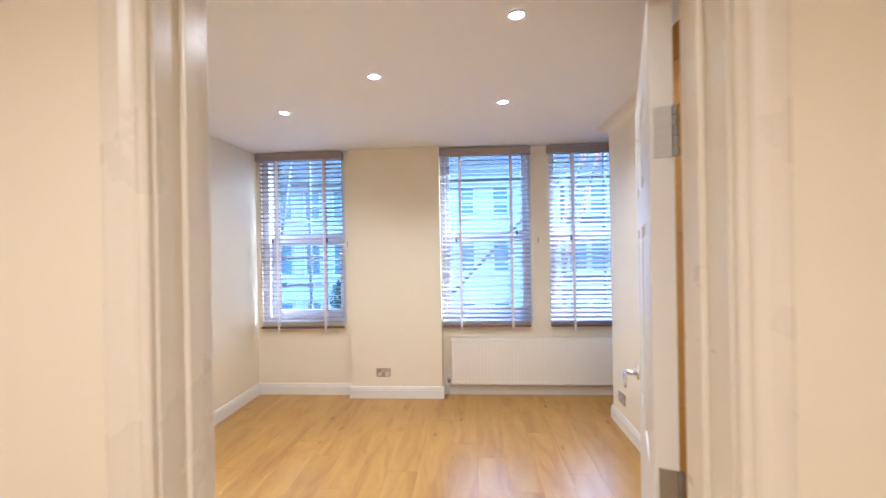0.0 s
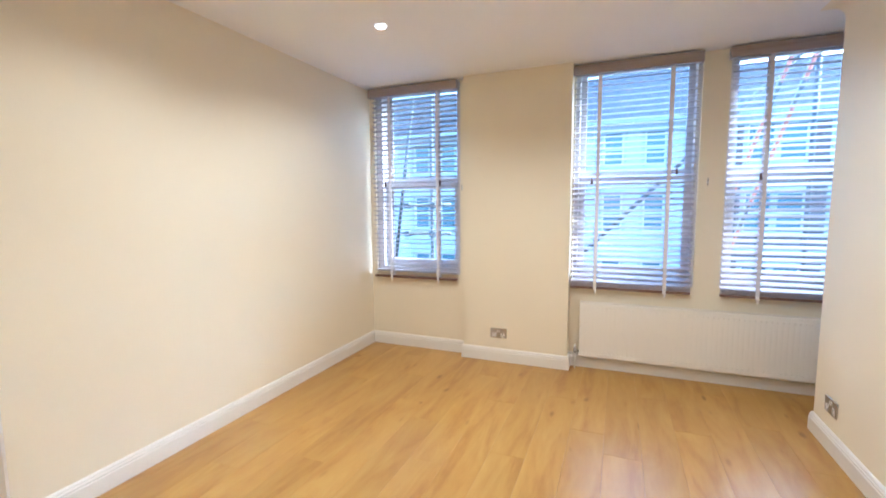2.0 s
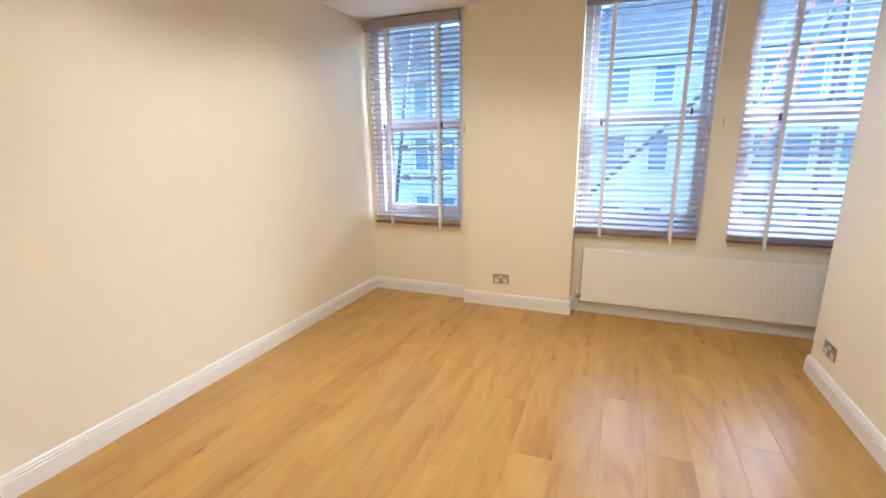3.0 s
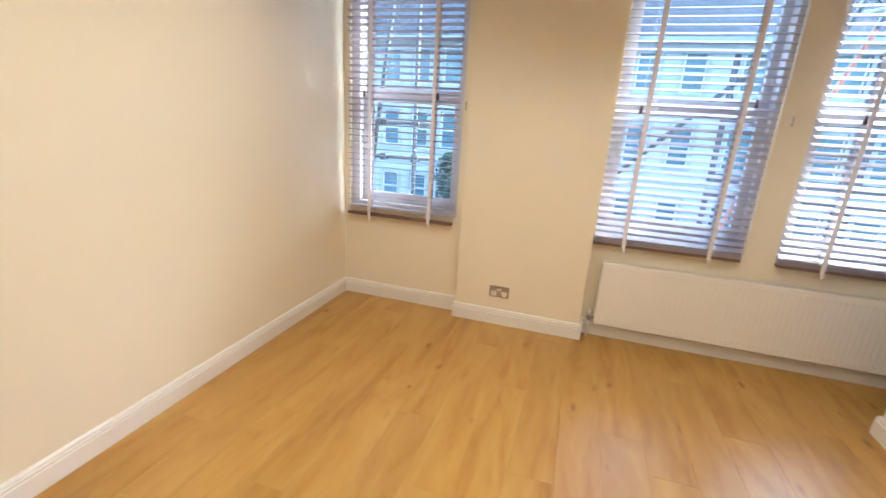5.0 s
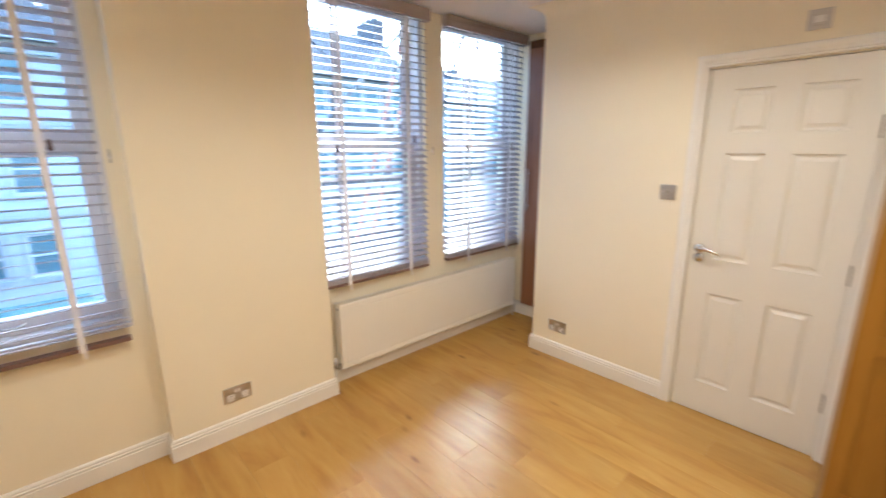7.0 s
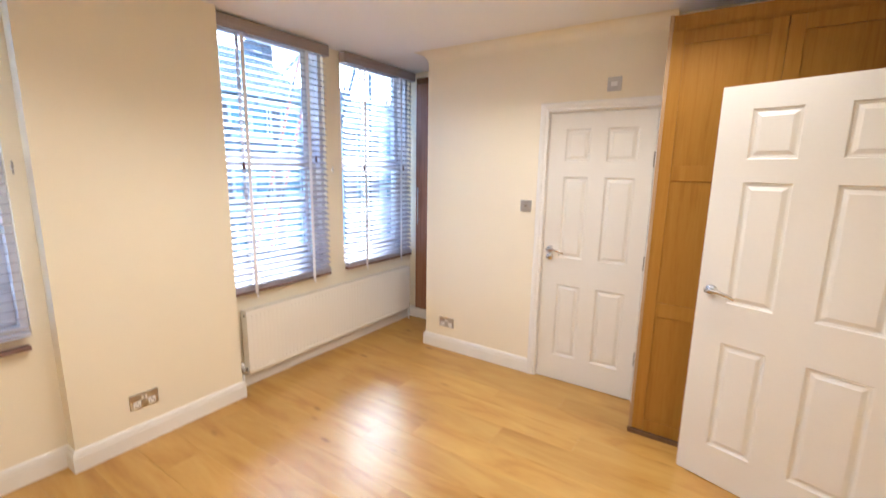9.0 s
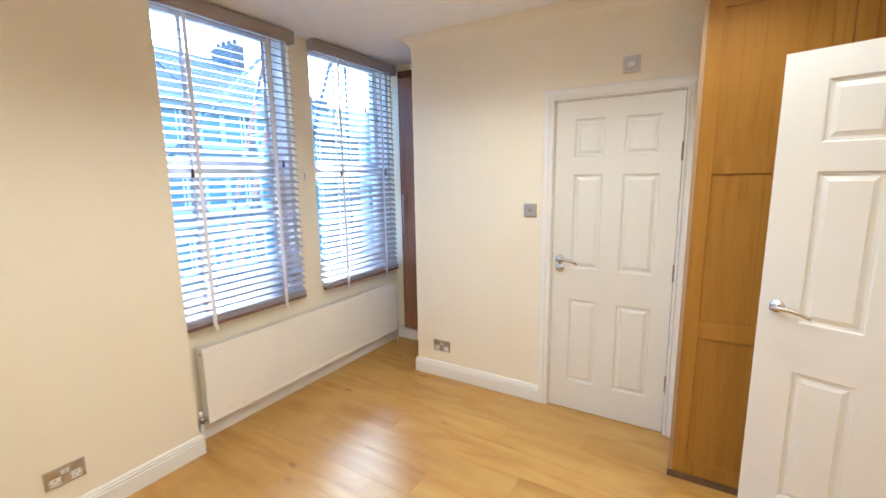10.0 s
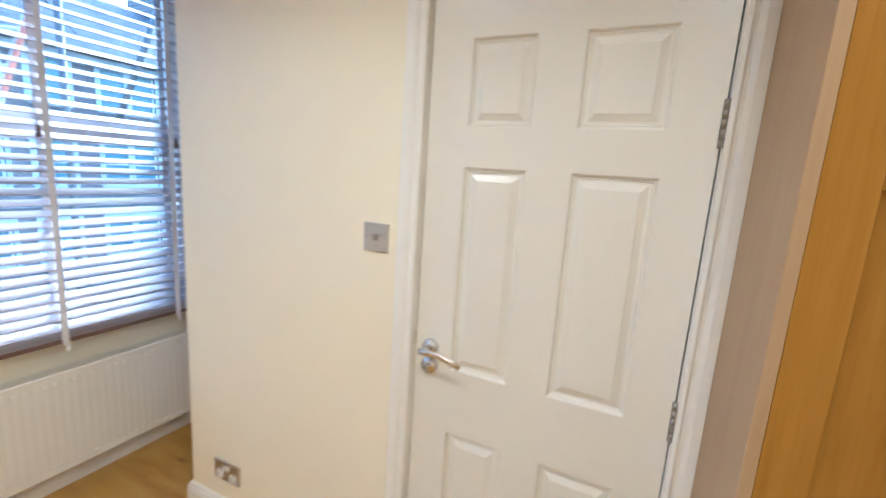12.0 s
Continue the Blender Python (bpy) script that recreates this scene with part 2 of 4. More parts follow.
    l.new(info.outputs["Random"], pr.inputs["Value"])
    fin = n.new("ShaderNodeVectorMath")
    fin.operation = "SCALE"
    l.new(out, fin.inputs[0])
    l.new(pr.outputs[0], fin.inputs["Scale"])
    l.new(fin.outputs[0], p.inputs["Base Color"])
    rr = n.new("ShaderNodeMapRange")
    rr.inputs["To Min"].default_value, rr.inputs["To Max"].default_value = rough * 0.8, rough * 1.25
    l.new(a.outputs["Fac"], rr.inputs["Value"])
    l.new(rr.outputs[0], p.inputs["Roughness"])
    bp = n.new("ShaderNodeBump")
    bp.inputs["Strength"].default_value, bp.inputs["Distance"].default_value = bump, 0.0006
    l.new(add.outputs[0], bp.inputs["Height"])
    l.new(bp.outputs[0], p.inputs["Normal"])
    return m


def glow(name, color, strength):
    m = bpy.data.materials.new(name)
    m.use_nodes = True
    p = m.node_tree.nodes["Principled BSDF"]
    p.inputs["Base Color"].default_value = (*color, 1)
    p.inputs["Emission Color"].default_value = (*color, 1)
    p.inputs["Emission Strength"].default_value = strength
    return m


def glass_mat(name):
    m = bpy.data.materials.new(name)
    m.use_nodes = True
    n, l = m.node_tree.nodes, m.node_tree.links
    n.remove(n["Principled BSDF"])
    tr, gl, mx = n.new("ShaderNodeBsdfTransparent"), n.new("ShaderNodeBsdfGlossy"), n.new("ShaderNodeMixShader")
    tr.inputs[0].default_value = (0.91, 0.972, 0.945, 1)
    gl.inputs["Roughness"].default_value = 0.02
    mx.inputs[0].default_value = 0.045
    l.new(tr.outputs[0], mx.inputs[1])
    l.new(gl.outputs[0], mx.inputs[2])
    l.new(mx.outputs[0], n["Material Output"].inputs[0])
    return m


def brick_mat(name, brick, mortar):
    m = mat(name, brick, 0.85, var=0.18, scale=3.0)
    n, l = m.node_tree.nodes, m.node_tree.links
    p = n["Principled BSDF"]
    tc = n.new("ShaderNodeTexCoord")
    mp = n.new("ShaderNodeMapping")
    mp.inputs["Rotation"].default_value = (radians(90), 0, 0)
    br = n.new("ShaderNodeTexBrick")
    br.inputs["Scale"].default_value = 1.0
    br.inputs["Brick Width"].default_value, br.inputs["Row Height"].default_value, br.inputs["Mortar Size"].default_value = 0.225, 0.075, 0.008
    br.inputs["Color1"].default_value = (*brick, 1)
    br.inputs["Color2"].default_value = (brick[0] * 0.7, brick[1] * 0.68, brick[2] * 0.7, 1)
    br.inputs["Mortar"].default_value = (*mortar, 1)
    l.new(tc.outputs["Object"], mp.inputs["Vector"])
    l.new(mp.outputs[0], br.inputs["Vector"])
    l.new(br.outputs[0], p.inputs["Base Color"])
    return m


def slate_mat(name, color):
    m = mat(name, color, 0.92, var=0.15, scale=2.0, spec=0.15)
    n, l = m.node_tree.nodes, m.node_tree.links
    p = n["Principled BSDF"]
    tc = n.new("ShaderNodeTexCoord")
    br = n.new("ShaderNodeTexBrick")
    br.inputs["Scale"].default_value = 1.0
    br.inputs["Brick Width"].default_value, br.inputs["Row Height"].default_value, br.inputs["Mortar Size"].default_value = 0.2, 0.14, 0.012
    br.inputs["Color1"].default_value = (*color, 1)
    br.inputs["Color2"].default_value = (color[0] * 1.35, color[1] * 1.33, color[2] * 1.3, 1)
    br.inputs["Mortar"].default_value = (color[0] * 0.3, color[1] * 0.3, color[2] * 0.3, 1)
    l.new(tc.outputs["Object"], br.inputs["Vector"])
    l.new(br.outputs[0], p.inputs["Base Color"])
    return m


CREAM = mat("cream_wall_paint", (0.87, 0.79, 0.60), 0.55, var=0.02, scale=1.6, bump=0.12, bump_scale=260)
WHITE_CEIL = mat("ceiling_paint", (0.92, 0.91, 0.89), 0.7, var=0.015, scale=1.2, bump=0.08, bump_scale=220)
GLOSS_WHITE = mat("white_gloss_paint", (0.77, 0.735, 0.65), 0.33, var=0.015, scale=4.0, bump=0.05, bump_scale=60)
TRIM_WHITE = mat("white_trim_paint", (0.85, 0.82, 0.755), 0.3, var=0.02, scale=5.0, bump=0.05, bump_scale=90)
HALL_TRIM = mat("cream_gloss_paint", (0.80, 0.73, 0.58), 0.28, var=0.02, scale=5.0, bump=0.05, bump_scale=90)
RAD_WHITE = mat("radiator_enamel", (0.86, 0.82, 0.73), 0.3, var=0.012, scale=5.0)
SASH_WHITE = mat("sash_paint", (0.72, 0.70, 0.70), 0.35, var=0.03, scale=7.0, bump=0.06)
PLASTIC_WHITE = mat("white_plastic", (0.82, 0.81, 0.79), 0.35, var=0.01)
HINGE = mat("worn_hinge_steel", (0.36, 0.33, 0.28), 0.5, 0.8, var=0.12, scale=60, bump=0.1, bump_scale=300)
STEEL = mat("brushed_steel", (0.55, 0.53, 0.50), 0.33, 1.0, var=0.05, scale=30, bump=0.08, bump_scale=300)
CHROME = mat("polished_steel", (0.66, 0.65, 0.63), 0.2, 1.0, var=0.03, scale=20)
BRASSY = mat("dull_valve_metal", (0.45, 0.42, 0.37), 0.35, 1.0, var=0.06, scale=30)
DARK = mat("dark_plastic", (0.05, 0.045, 0.04), 0.5, var=0.1)
TASSEL = mat("dark_wood_tassel", (0.12, 0.06, 0.04), 0.45, var=0.1, scale=30)
TAPE = mat("woven_tape", (0.86, 0.84, 0.85), 0.8, var=0.05, scale=60, bump=0.3, bump_scale=600)
CORD = mat("cord", (0.62, 0.58, 0.55), 0.8)
FLOORWOOD = wood("oak_laminate", (0.385, 0.19, 0.027), (0.48, 0.268, 0.046), (0.545, 0.33, 0.072), 1, 0.3, 0.9, 0.06, 5.5, fine=0.2, spec=0.58)
UNDERLAY = mat("floor_underlay", (0.10, 0.06, 0.03), 0.9)
BLINDWOOD = wood("taupe_blind_wood", (0.30, 0.25, 0.245), (0.36, 0.305, 0.30), (0.41, 0.35, 0.345), 0, 0.35, 0.0, 0.06, 40.0)
# taupe blind wood again, with daylight and glare lightened into the slat colour
SLATWOOD = wood("daylit_slat_wood", (0.39, 0.35, 0.37), (0.44, 0.40, 0.42), (0.49, 0.45, 0.47), 0, 0.32, 0.0, 0.05, 40.0)
RAILWOOD = wood("dark_blind_wood", (0.13, 0.07, 0.06), (0.17, 0.095, 0.08), (0.21, 0.125, 0.10), 0, 0.35, 0.0, 0.06, 40.0)
OAKVENEER = wood("oak_veneer", (0.295, 0.135, 0.009), (0.34, 0.162, 0.012), (0.375, 0.185, 0.017), 2, 0.5, 0.0, 0.03, 22.0, fine=0.5, spec=0.15)
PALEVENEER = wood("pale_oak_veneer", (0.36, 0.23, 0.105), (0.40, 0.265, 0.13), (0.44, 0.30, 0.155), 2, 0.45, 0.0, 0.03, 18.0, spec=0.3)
REDWOOD = wood("red_brown_veneer", (0.20, 0.085, 0.04), (0.27, 0.12, 0.06), (0.33, 0.16, 0.085), 2, 0.35, 0.0, 0.04, 26.0)
PLINTHWOOD = wood("dark_plinth", (0.10, 0.05, 0.02), (0.13, 0.07, 0.03), (0.17, 0.09, 0.04), 0, 0.4, 0.0, 0.03, 26.0)
GLASS = glass_mat("window_glass")
LAMPFACE = glow("lamp_face", (1.0, 0.9, 0.75), 6.0)
RENDERED = mat("white_render", (0.60, 0.60, 0.58), 0.8, var=0.08, scale=0.8, bump=0.2, bump_scale=30)
PALE_RENDER = mat("pale_render", (0.45, 0.44, 0.42), 0.8, var=0.08, scale=0.8, bump=0.2, bump_scale=30)
BRICK = brick_mat("red_brick", (0.20, 0.15, 0.135), (0.22, 0.21, 0.20))
SLATE = slate_mat("grey_slate", (0.078, 0.085, 0.10))
STONEWHITE = mat("painted_stone", (0.50, 0.50, 0.49), 0.7, var=0.06, scale=3)
PANE_FAR = mat("street_pane", (0.14, 0.22, 0.24), 0.15, var=0.3, scale=0.7, spec=0.8)
ASPHALT = mat("asphalt", (0.05, 0.05, 0.052), 0.85, var=0.2, scale=1.5, bump=0.4, bump_scale=60)
PAVING = mat("paving", (0.22, 0.215, 0.20), 0.85, var=0.12, scale=1.0, bump=0.3, bump_scale=40)
GROUND = mat("yard_ground", (0.20, 0.19, 0.17), 0.9, var=0.15, scale=0.4)
SCAFF = mat("galvanised_tube", (0.12, 0.125, 0.13), 0.55, 0.3, var=0.15, scale=8)
LADDER_RED = mat("red_paint", (0.58, 0.21, 0.14), 0.5, var=0.1, scale=8)
LEAF = mat("shrub_leaves", (0.06, 0.10, 0.065), 0.6, var=0.4, scale=8)
BARK = mat("bark", (0.12, 0.09, 0.07), 0.9, var=0.2, scale=10)
CARPAINT = mat("car_paint", (0.04, 0.12, 0.13), 0.25, 0.3, var=0.03, coat=0.6)
RUBBER = mat("rubber", (0.03, 0.03, 0.03), 0.8)


# ---- mesh helpers ----
def link(name, bm, material, smooth=False):
    me = bpy.data.meshes.new(name)
    bmesh.ops.recalc_face_normals(bm, faces=bm.faces)
    bm.to_mesh(me)
    bm.free()
    me.materials.append(material)
    if smooth:
        for f in me.polygons:
            f.use_smooth = True
    return new(name, me)


def part(name, bm, material, parent, label="", smooth=False):
    ob = link(name, bm, material, smooth)
    ob.parent = parent
    if label:
        ob["label"] = label
    return ob


def thing(name, label, category, at=(0, 0, 0), group="", kind=""):
    ob = new(name)
    ob.empty_display_size = 0.1
    ob.matrix_basis = pose(*at)
    return tagged(ob, label, category, group, kind)


def box(bm, x0, x1, y0, y1, z0, z1, bevel=0.0):
    vs = [bm.verts.new((x, y, z)) for z in (z0, z1) for x, y in ((x0, y0), (x1, y0), (x1, y1), (x0, y1))]
    fs = [bm.faces.new([vs[i] for i in q]) for q in ((3, 2, 1, 0), (4, 5, 6, 7), (0, 1, 5, 4), (1, 2, 6, 5), (2, 3, 7, 6), (3, 0, 4, 7))]
    if bevel:
        es = list({e for f in fs for e in f.edges})
        bmesh.ops.bevel(bm, geom=es, offset=bevel, segments=2, profile=0.5, affect="EDGES")
    return bm


def nb(*args, **kw):
    return box(bmesh.new(), *args, **kw)


def tube(bm, a, b, r, seg=12, r2=None):
    a, b = Vector(a), Vector(b)
    d = b - a
    m = Matrix.Translation((a + b) / 2) @ d.to_track_quat("Z", "Y").to_matrix().to_4x4()
    bmesh.ops.create_cone(bm, cap_ends=True, segments=seg, radius1=r, radius2=r if r2 is None else r2, depth=d.length, matrix=m)
    return bm


def bent(bm, pts, radii, seg=12):
    """A tube through points, with a radius (or two half axes) at each."""
    rings = []
    for i, p in enumerate(pts):
        p = Vector(p)
        d = (Vector(pts[min(i + 1, len(pts) - 1)]) - Vector(pts[max(i - 1, 0)])).normalized()
        side = d.cross(Vector((0, 0, 1)))
        side = side.normalized() if side.length > 1e-4 else Vector((1, 0, 0))
        up = side.cross(d)
        r = radii[i] if isinstance(radii[i], tuple) else (radii[i], radii[i])
        rings.append([bm.verts.new(p + side * math.cos(2 * math.pi * k / seg) * r[0] + up * math.sin(2 * math.pi * k / seg) * r[1]) for k in range(seg)])
    for u, v in zip(rings, rings[1:]):
        for k in range(seg):
            bm.faces.new((u[k], u[(k + 1) % seg], v[(k + 1) % seg], v[k]))
    bm.faces.new(rings[0])
    bm.faces.new(rings[-1])
    return bm


def sweep(bm, profile, pts):
    """A moulding: profile of (out, up) along points (x, y, out_x, out_y, base_z)."""
    rows = [[bm.verts.new((x + o * ox, y + o * oy, z + u)) for o, u in profile] for x, y, ox, oy, z in pts]
    k = len(profile)
    for a, b in zip(rows, rows[1:]):
        for i in range(k):
            bm.faces.new((a[i], a[(i + 1) % k], b[(i + 1) % k], b[i]))
    bm.faces.new(rows[0])
    bm.faces.new(rows[-1])
    return bm


def grid_wall(bm, along, a0, a1, c0, c1, z0, z1, holes):
    """A wall along x or y with through openings (a0, a1, z0, z1)."""
    cuts_a = sorted({a0, a1, *(h[0] for h in holes), *(h[1] for h in holes)})
    for p, q in zip(cuts_a, cuts_a[1:]):
        mid = (p + q) / 2
        hs = sorted((h[2], h[3]) for h in holes if h[0] < mid < h[1])
        z = z0
        spans = []
        for u, v in hs:
            if u > z:
                spans.append((z, u))
            z = v
        if z < z1:
            spans.append((z, z1))
        for u, v in spans:
            if along == "x":
                box(bm, p, q, c0, c1, u, v)
            else:
                box(bm, c0, c1, p, q, u, v)
    return bm


def structure(name, bm, material, label, category="wall"):
    return tagged(link(name, bm, material), label, category, kind="structure")


# ---- the plan ----
W1Y, PIERY, W2Y = 4.775, 4.674, 4.81
PIER0, PIER1 = -0.643, 0.28
RX = 1.80
NOOKY, NOOKX = 4.205, 2.335
ENT0, ENT1 = 1.055, 1.20
JL, JR, JH = 0.072, 0.985, 2.03
LSLOPE = 0.004


def left_x(y):
    return -1.660 - LSLOPE * (W1Y - y)


DOORH = 1.985
WARD_END = 2.376
OPENINGS = [(-1.608, -0.712, 0.745, 2.512), (0.296, 1.206, 0.745, 2.512), (1.382, 2.316, 0.745, 2.512)]
CLEAR = [(-1.582, -0.698), (0.282, 1.220), (1.368, 2.330)]

# walls of the room
bm = bmesh.new()
grid_wall(bm, "x", -2.1, PIER0, W1Y, W1Y + 0.27, -0.02, CEIL, [OPENINGS[0]])
structure("wall_north_1", bm, CREAM, "cream painted plaster wall with a tall sash window")
structure("wall_north_2", nb(PIER0, PIER1, PIERY, 5.06, -0.02, CEIL), CREAM, "cream painted pier between the windows")
bm = bmesh.new()
grid_wall(bm, "x", PIER1, 2.75, W2Y, W2Y + 0.25, -0.02, CEIL, OPENINGS[1:])
structure("wall_north_3", bm, CREAM, "cream painted plaster wall with two sash windows over the radiator")

bm = bmesh.new()
ya, yb = ENT0, W1Y
vs = [bm.verts.new(p) for z in (-0.02, CEIL) for p in ((left_x(ya), ya, z), (left_x(yb), yb, z), (left_x(yb) - 0.2, yb, z), (left_x(ya) - 0.2, ya, z))]
for q in ((0, 1, 2, 3), (7, 6, 5, 4), (0, 1, 5, 4), (1, 2, 6, 5), (2, 3, 7, 6), (3, 0, 4, 7)):
    bm.faces.new([vs[i] for i in q])
structure("wall_west", bm, CREAM, "long plain cream painted plaster wall")

D0, D1 = 2.434, 3.131  # the closed door, along y
bm = bmesh.new()
grid_wall(bm, "y", ENT1, NOOKY, RX, RX + 0.11, -0.02, CEIL, [(D0 - 0.008, D1 + 0.008, -0.02, DOORH + 0.008)])
box(bm, RX + 0.11, 2.75, NOOKY - 0.11, NOOKY, -0.02, CEIL)
structure("wall_east", bm, CREAM, "cream painted partition wall with a white door")
structure("wall_east_2", nb(NOOKX, NOOKX + 0.2, NOOKY, W2Y, -0.02, CEIL), CREAM, "cream painted end wall of the alcove")
structure("wall_east_3", nb(RX + 0.11, RX + 0.8, ENT1, NOOKY - 0.11, -0.02, CEIL), CREAM, "plain wall behind the partition")

bm = bmesh.new()
grid_wall(bm, "x", -2.1, RX + 0.8, ENT0, ENT1, -0.02, CEIL, [(JL - 0.022, JR + 0.022, -0.02, JH + 0.022)])
structure("wall_south", bm, CREAM, "cream painted wall with the doorway from the hall")

# hall behind the doorway
structure("wall_hall_1", nb(-1.2, -1.1, -1.7, ENT0, -0.02, CEIL), CREAM, "plain cream hall wall")
structure("wall_hall_2", nb(1.75, 1.85, -1.7, ENT0, -0.02, CEIL), CREAM, "plain cream hall wall")
structure("wall_hall_3", nb(-1.2, 1.85, -1.8, -1.7, -0.02, CEIL), CREAM, "plain cream hall wall")

# ceiling with the painted band along the partition
structure("ceiling", nb(-2.2, 2.8, -1.8, 5.08, CEIL, CEIL + 0.15), WHITE_CEIL, "white painted plaster ceiling with recessed downlights", "ceiling")

# cove along the partition
bm = bmesh.new()
COVE = [(0, 0), (0, -0.09)] + [(0.09 - 0.09 * math.cos(a), -0.09 * (1 - math.sin(a))) for a in [radians(8 + i * 9) for i in range(9)]] + [(0.09, 0)]
sweep(bm, COVE, [(RX, WARD_END, -1, 0, CEIL - 0.001), (RX, NOOKY, -1, 1, CEIL - 0.001), (NOOKX, NOOKY, 0, 1, CEIL - 0.001)])
structure("trim_6", bm, CREAM, "cream painted plaster cove", "cornice")

# baseboards
BASE = [(0, 0), (0.018, 0), (0.018, 0.082), (0.0142, 0.0845), (0.0142, 0.0875), (0.0168, 0.091), (0.0168, 0.098), (0.0118, 0.1008), (0.0118, 0.1040), (0.0132, 0.107), (0.010, 0.114), (0.004, 0.118), (0, 0.118)]


def baseboard(pts, label="white painted moulded skirting board"):
    bm = bmesh.new()
    sweep(bm, BASE, [(x, y, ox, oy, 0.001) for x, y, ox, oy in pts])
    return structure("baseboard", bm, TRIM_WHITE, label, "skirting board")


baseboard([(left_x(ENT1), ENT1, 1, 0), (left_x(W1Y), W1Y, 1, -1), (PIER0, W1Y, -1, -1), (PIER0, PIERY, -1, -1), (PIER1, PIERY, 1, -1), (PIER1, W2Y, 1, -1), (NOOKX, W2Y, -1, -1), (NOOKX, NOOKY, -1, 1), (RX, NOOKY, -1, 1), (RX, D1 + 0.072, -1, 0)])
baseboard([(left_x(ENT1) + 0.0, ENT1, 1, 1), (JL - 0.07, ENT1, 0, 1)])
baseboard([(-1.1, ENT0, 0, -1), (JL - 0.075, ENT0, 0, -1)])
baseboard([(JR + 0.095, ENT0, 0, -1), (1.75, ENT0, 0, -1)])


# ---- doors ----
def door_slab(width, thick, panels):
    """A moulded six-panel slab: hinge edge at x = 0, x to the free edge, face at y = 0 and back at y = thick."""
    bm = bmesh.new()
    xs = sorted({0.0, width, *(p[0] for p in panels), *(p[1] for p in panels)})
    zs = sorted({0.0, DOORH - 0.006, *(p[2] for p in panels), *(p[3] for p in panels)})
    for yy, sgn in ((0.0, 1), (thick, -1)):
        grid = {(x, z): bm.verts.new((x, yy, z)) for x in xs for z in zs}
        for xa, xb in zip(xs, xs[1:]):
            for za, zb in zip(zs, zs[1:]):
                if any(p[0] <= xa and xb <= p[1] and p[2] <= za and zb <= p[3] for p in panels):
                    continue
                bm.faces.new([grid[k] for k in ((xa, za), (xb, za), (xb, zb), (xa, zb))])
        for xa, xb, za, zb in panels:
            prev = [grid[(xa, za)], grid[(xb, za)], grid[(xb, zb)], grid[(xa, zb)]]
            for inset, deep in ((0.0025, 0.0015), (0.005, 0.006), (0.008, 0.0085), (0.0105, 0.007), (0.013, 0.0095), (0.019, 0.0095), (0.033, 0.0036), (0.036, 0.0016), (0.039, 0.0014)):
                y = yy + sgn * deep
                ring = [bm.verts.new((px, y, pz)) for px, pz in ((xa + inset, za + inset), (xb - inset, za + inset), (xb - inset, zb - inset), (xa + inset, zb - inset))]
                for i in range(4):
                    bm.faces.new((prev[i], prev[(i + 1) % 4], ring[(i + 1) % 4], ring[i]))
                prev = ring
            bm.faces.new(prev)
    h = DOORH - 0.006
    for q in (((0, 0, 0), (0, thick, 0), (0, thick, h), (0, 0, h)), ((width, 0, 0), (width, thick, 0), (width, thick, h), (width, 0, h)), ((0, 0, 0), (width, 0, 0), (width, thick, 0), (0, thick, 0)), ((0, 0, h), (width, 0, h), (width, thick, h), (0, thick, h))):
        bm.faces.new([bm.verts.new(p) for p in q])
    bmesh.ops.remove_doubles(bm, verts=bm.verts, dist=0.0002)
    return bm


def rose(bm, x, z, y, r=0.026, t=0.009):
    bmesh.ops.create_cone(bm, cap_ends=True, segments=28, radius1=r, radius2=r * 0.93, depth=t, matrix=Matrix.Translation((x, y - t / 2, z)) @ pose(0, 0, 0, 90, 0, 0))
    return bm


def lever(bm, x, z, y, way):
    """A curved lever that reaches towards way (+1 or -1) along x, on the face at y."""
    tube(bm, (x, y - 0.006, z), (x, y - 0.05, z), 0.009, 14)
    pts = [(x - way * 0.012, y - 0.05, z + 0.0), (x + way * 0.015, y - 0.054, z + 0.004), (x + way * 0.05, y - 0.054, z + 0.003), (x + way * 0.085, y - 0.052, z - 0.005), (x + way * 0.118, y - 0.05, z - 0.019)]
    bent(bm, pts, [(0.007, 0.010), (0.007, 0.010), (0.0065, 0.0095), (0.006, 0.009), (0.005, 0.008)], 12)
    return bm


def hinge(z, y=0.0, knuckle=-0.004, r=0.0062):
    bm = bmesh.new()
    for i in range(5):
        tube(bm, (-0.002, y + knuckle, z - 0.05 + i * 0.02 + 0.0006), (-0.002, y + knuckle, z - 0.05 + (i + 1) * 0.02 - 0.0006), r, 12)
    return bm


# closed door in the partition: x of the slab runs along +y, its face looks to -x
closed = thing("door_1", "closed white six-panel door with a steel lever handle", "door", kind="structure")
closed.matrix_basis = Matrix.Translation((RX + 0.006, D0, 0.006)) @ Matrix(((0, 1, 0, 0), (1, 0, 0, 0), (0, 0, 1, 0), (0, 0, 0, 1)))
CW = D1 - D0
CP = [(a, b, c, d) for a, b in ((0.103, 0.297), (0.408, 0.580)) for c, d in ((0.197, 0.755), (0.957, 1.545), (1.648, 1.872))]
slab = part("door_leaf", door_slab(CW, 0.04, CP), GLOSS_WHITE, closed)
bm = lever(rose(bmesh.new(), CW - 0.05, 1.012, 0.0), CW - 0.05, 1.012, 0.0, -1)
part("door_handle", bm, CHROME, slab, "curved steel lever on a round rose", True)
bm = rose(bmesh.new(), CW - 0.05, 0.955, 0.0)
tube(bm, (CW - 0.05, -0.008, 0.955), (CW - 0.05, -0.016, 0.955), 0.008, 14)
part("thumb_turn", bm, CHROME, slab, "round steel privacy turn", True)
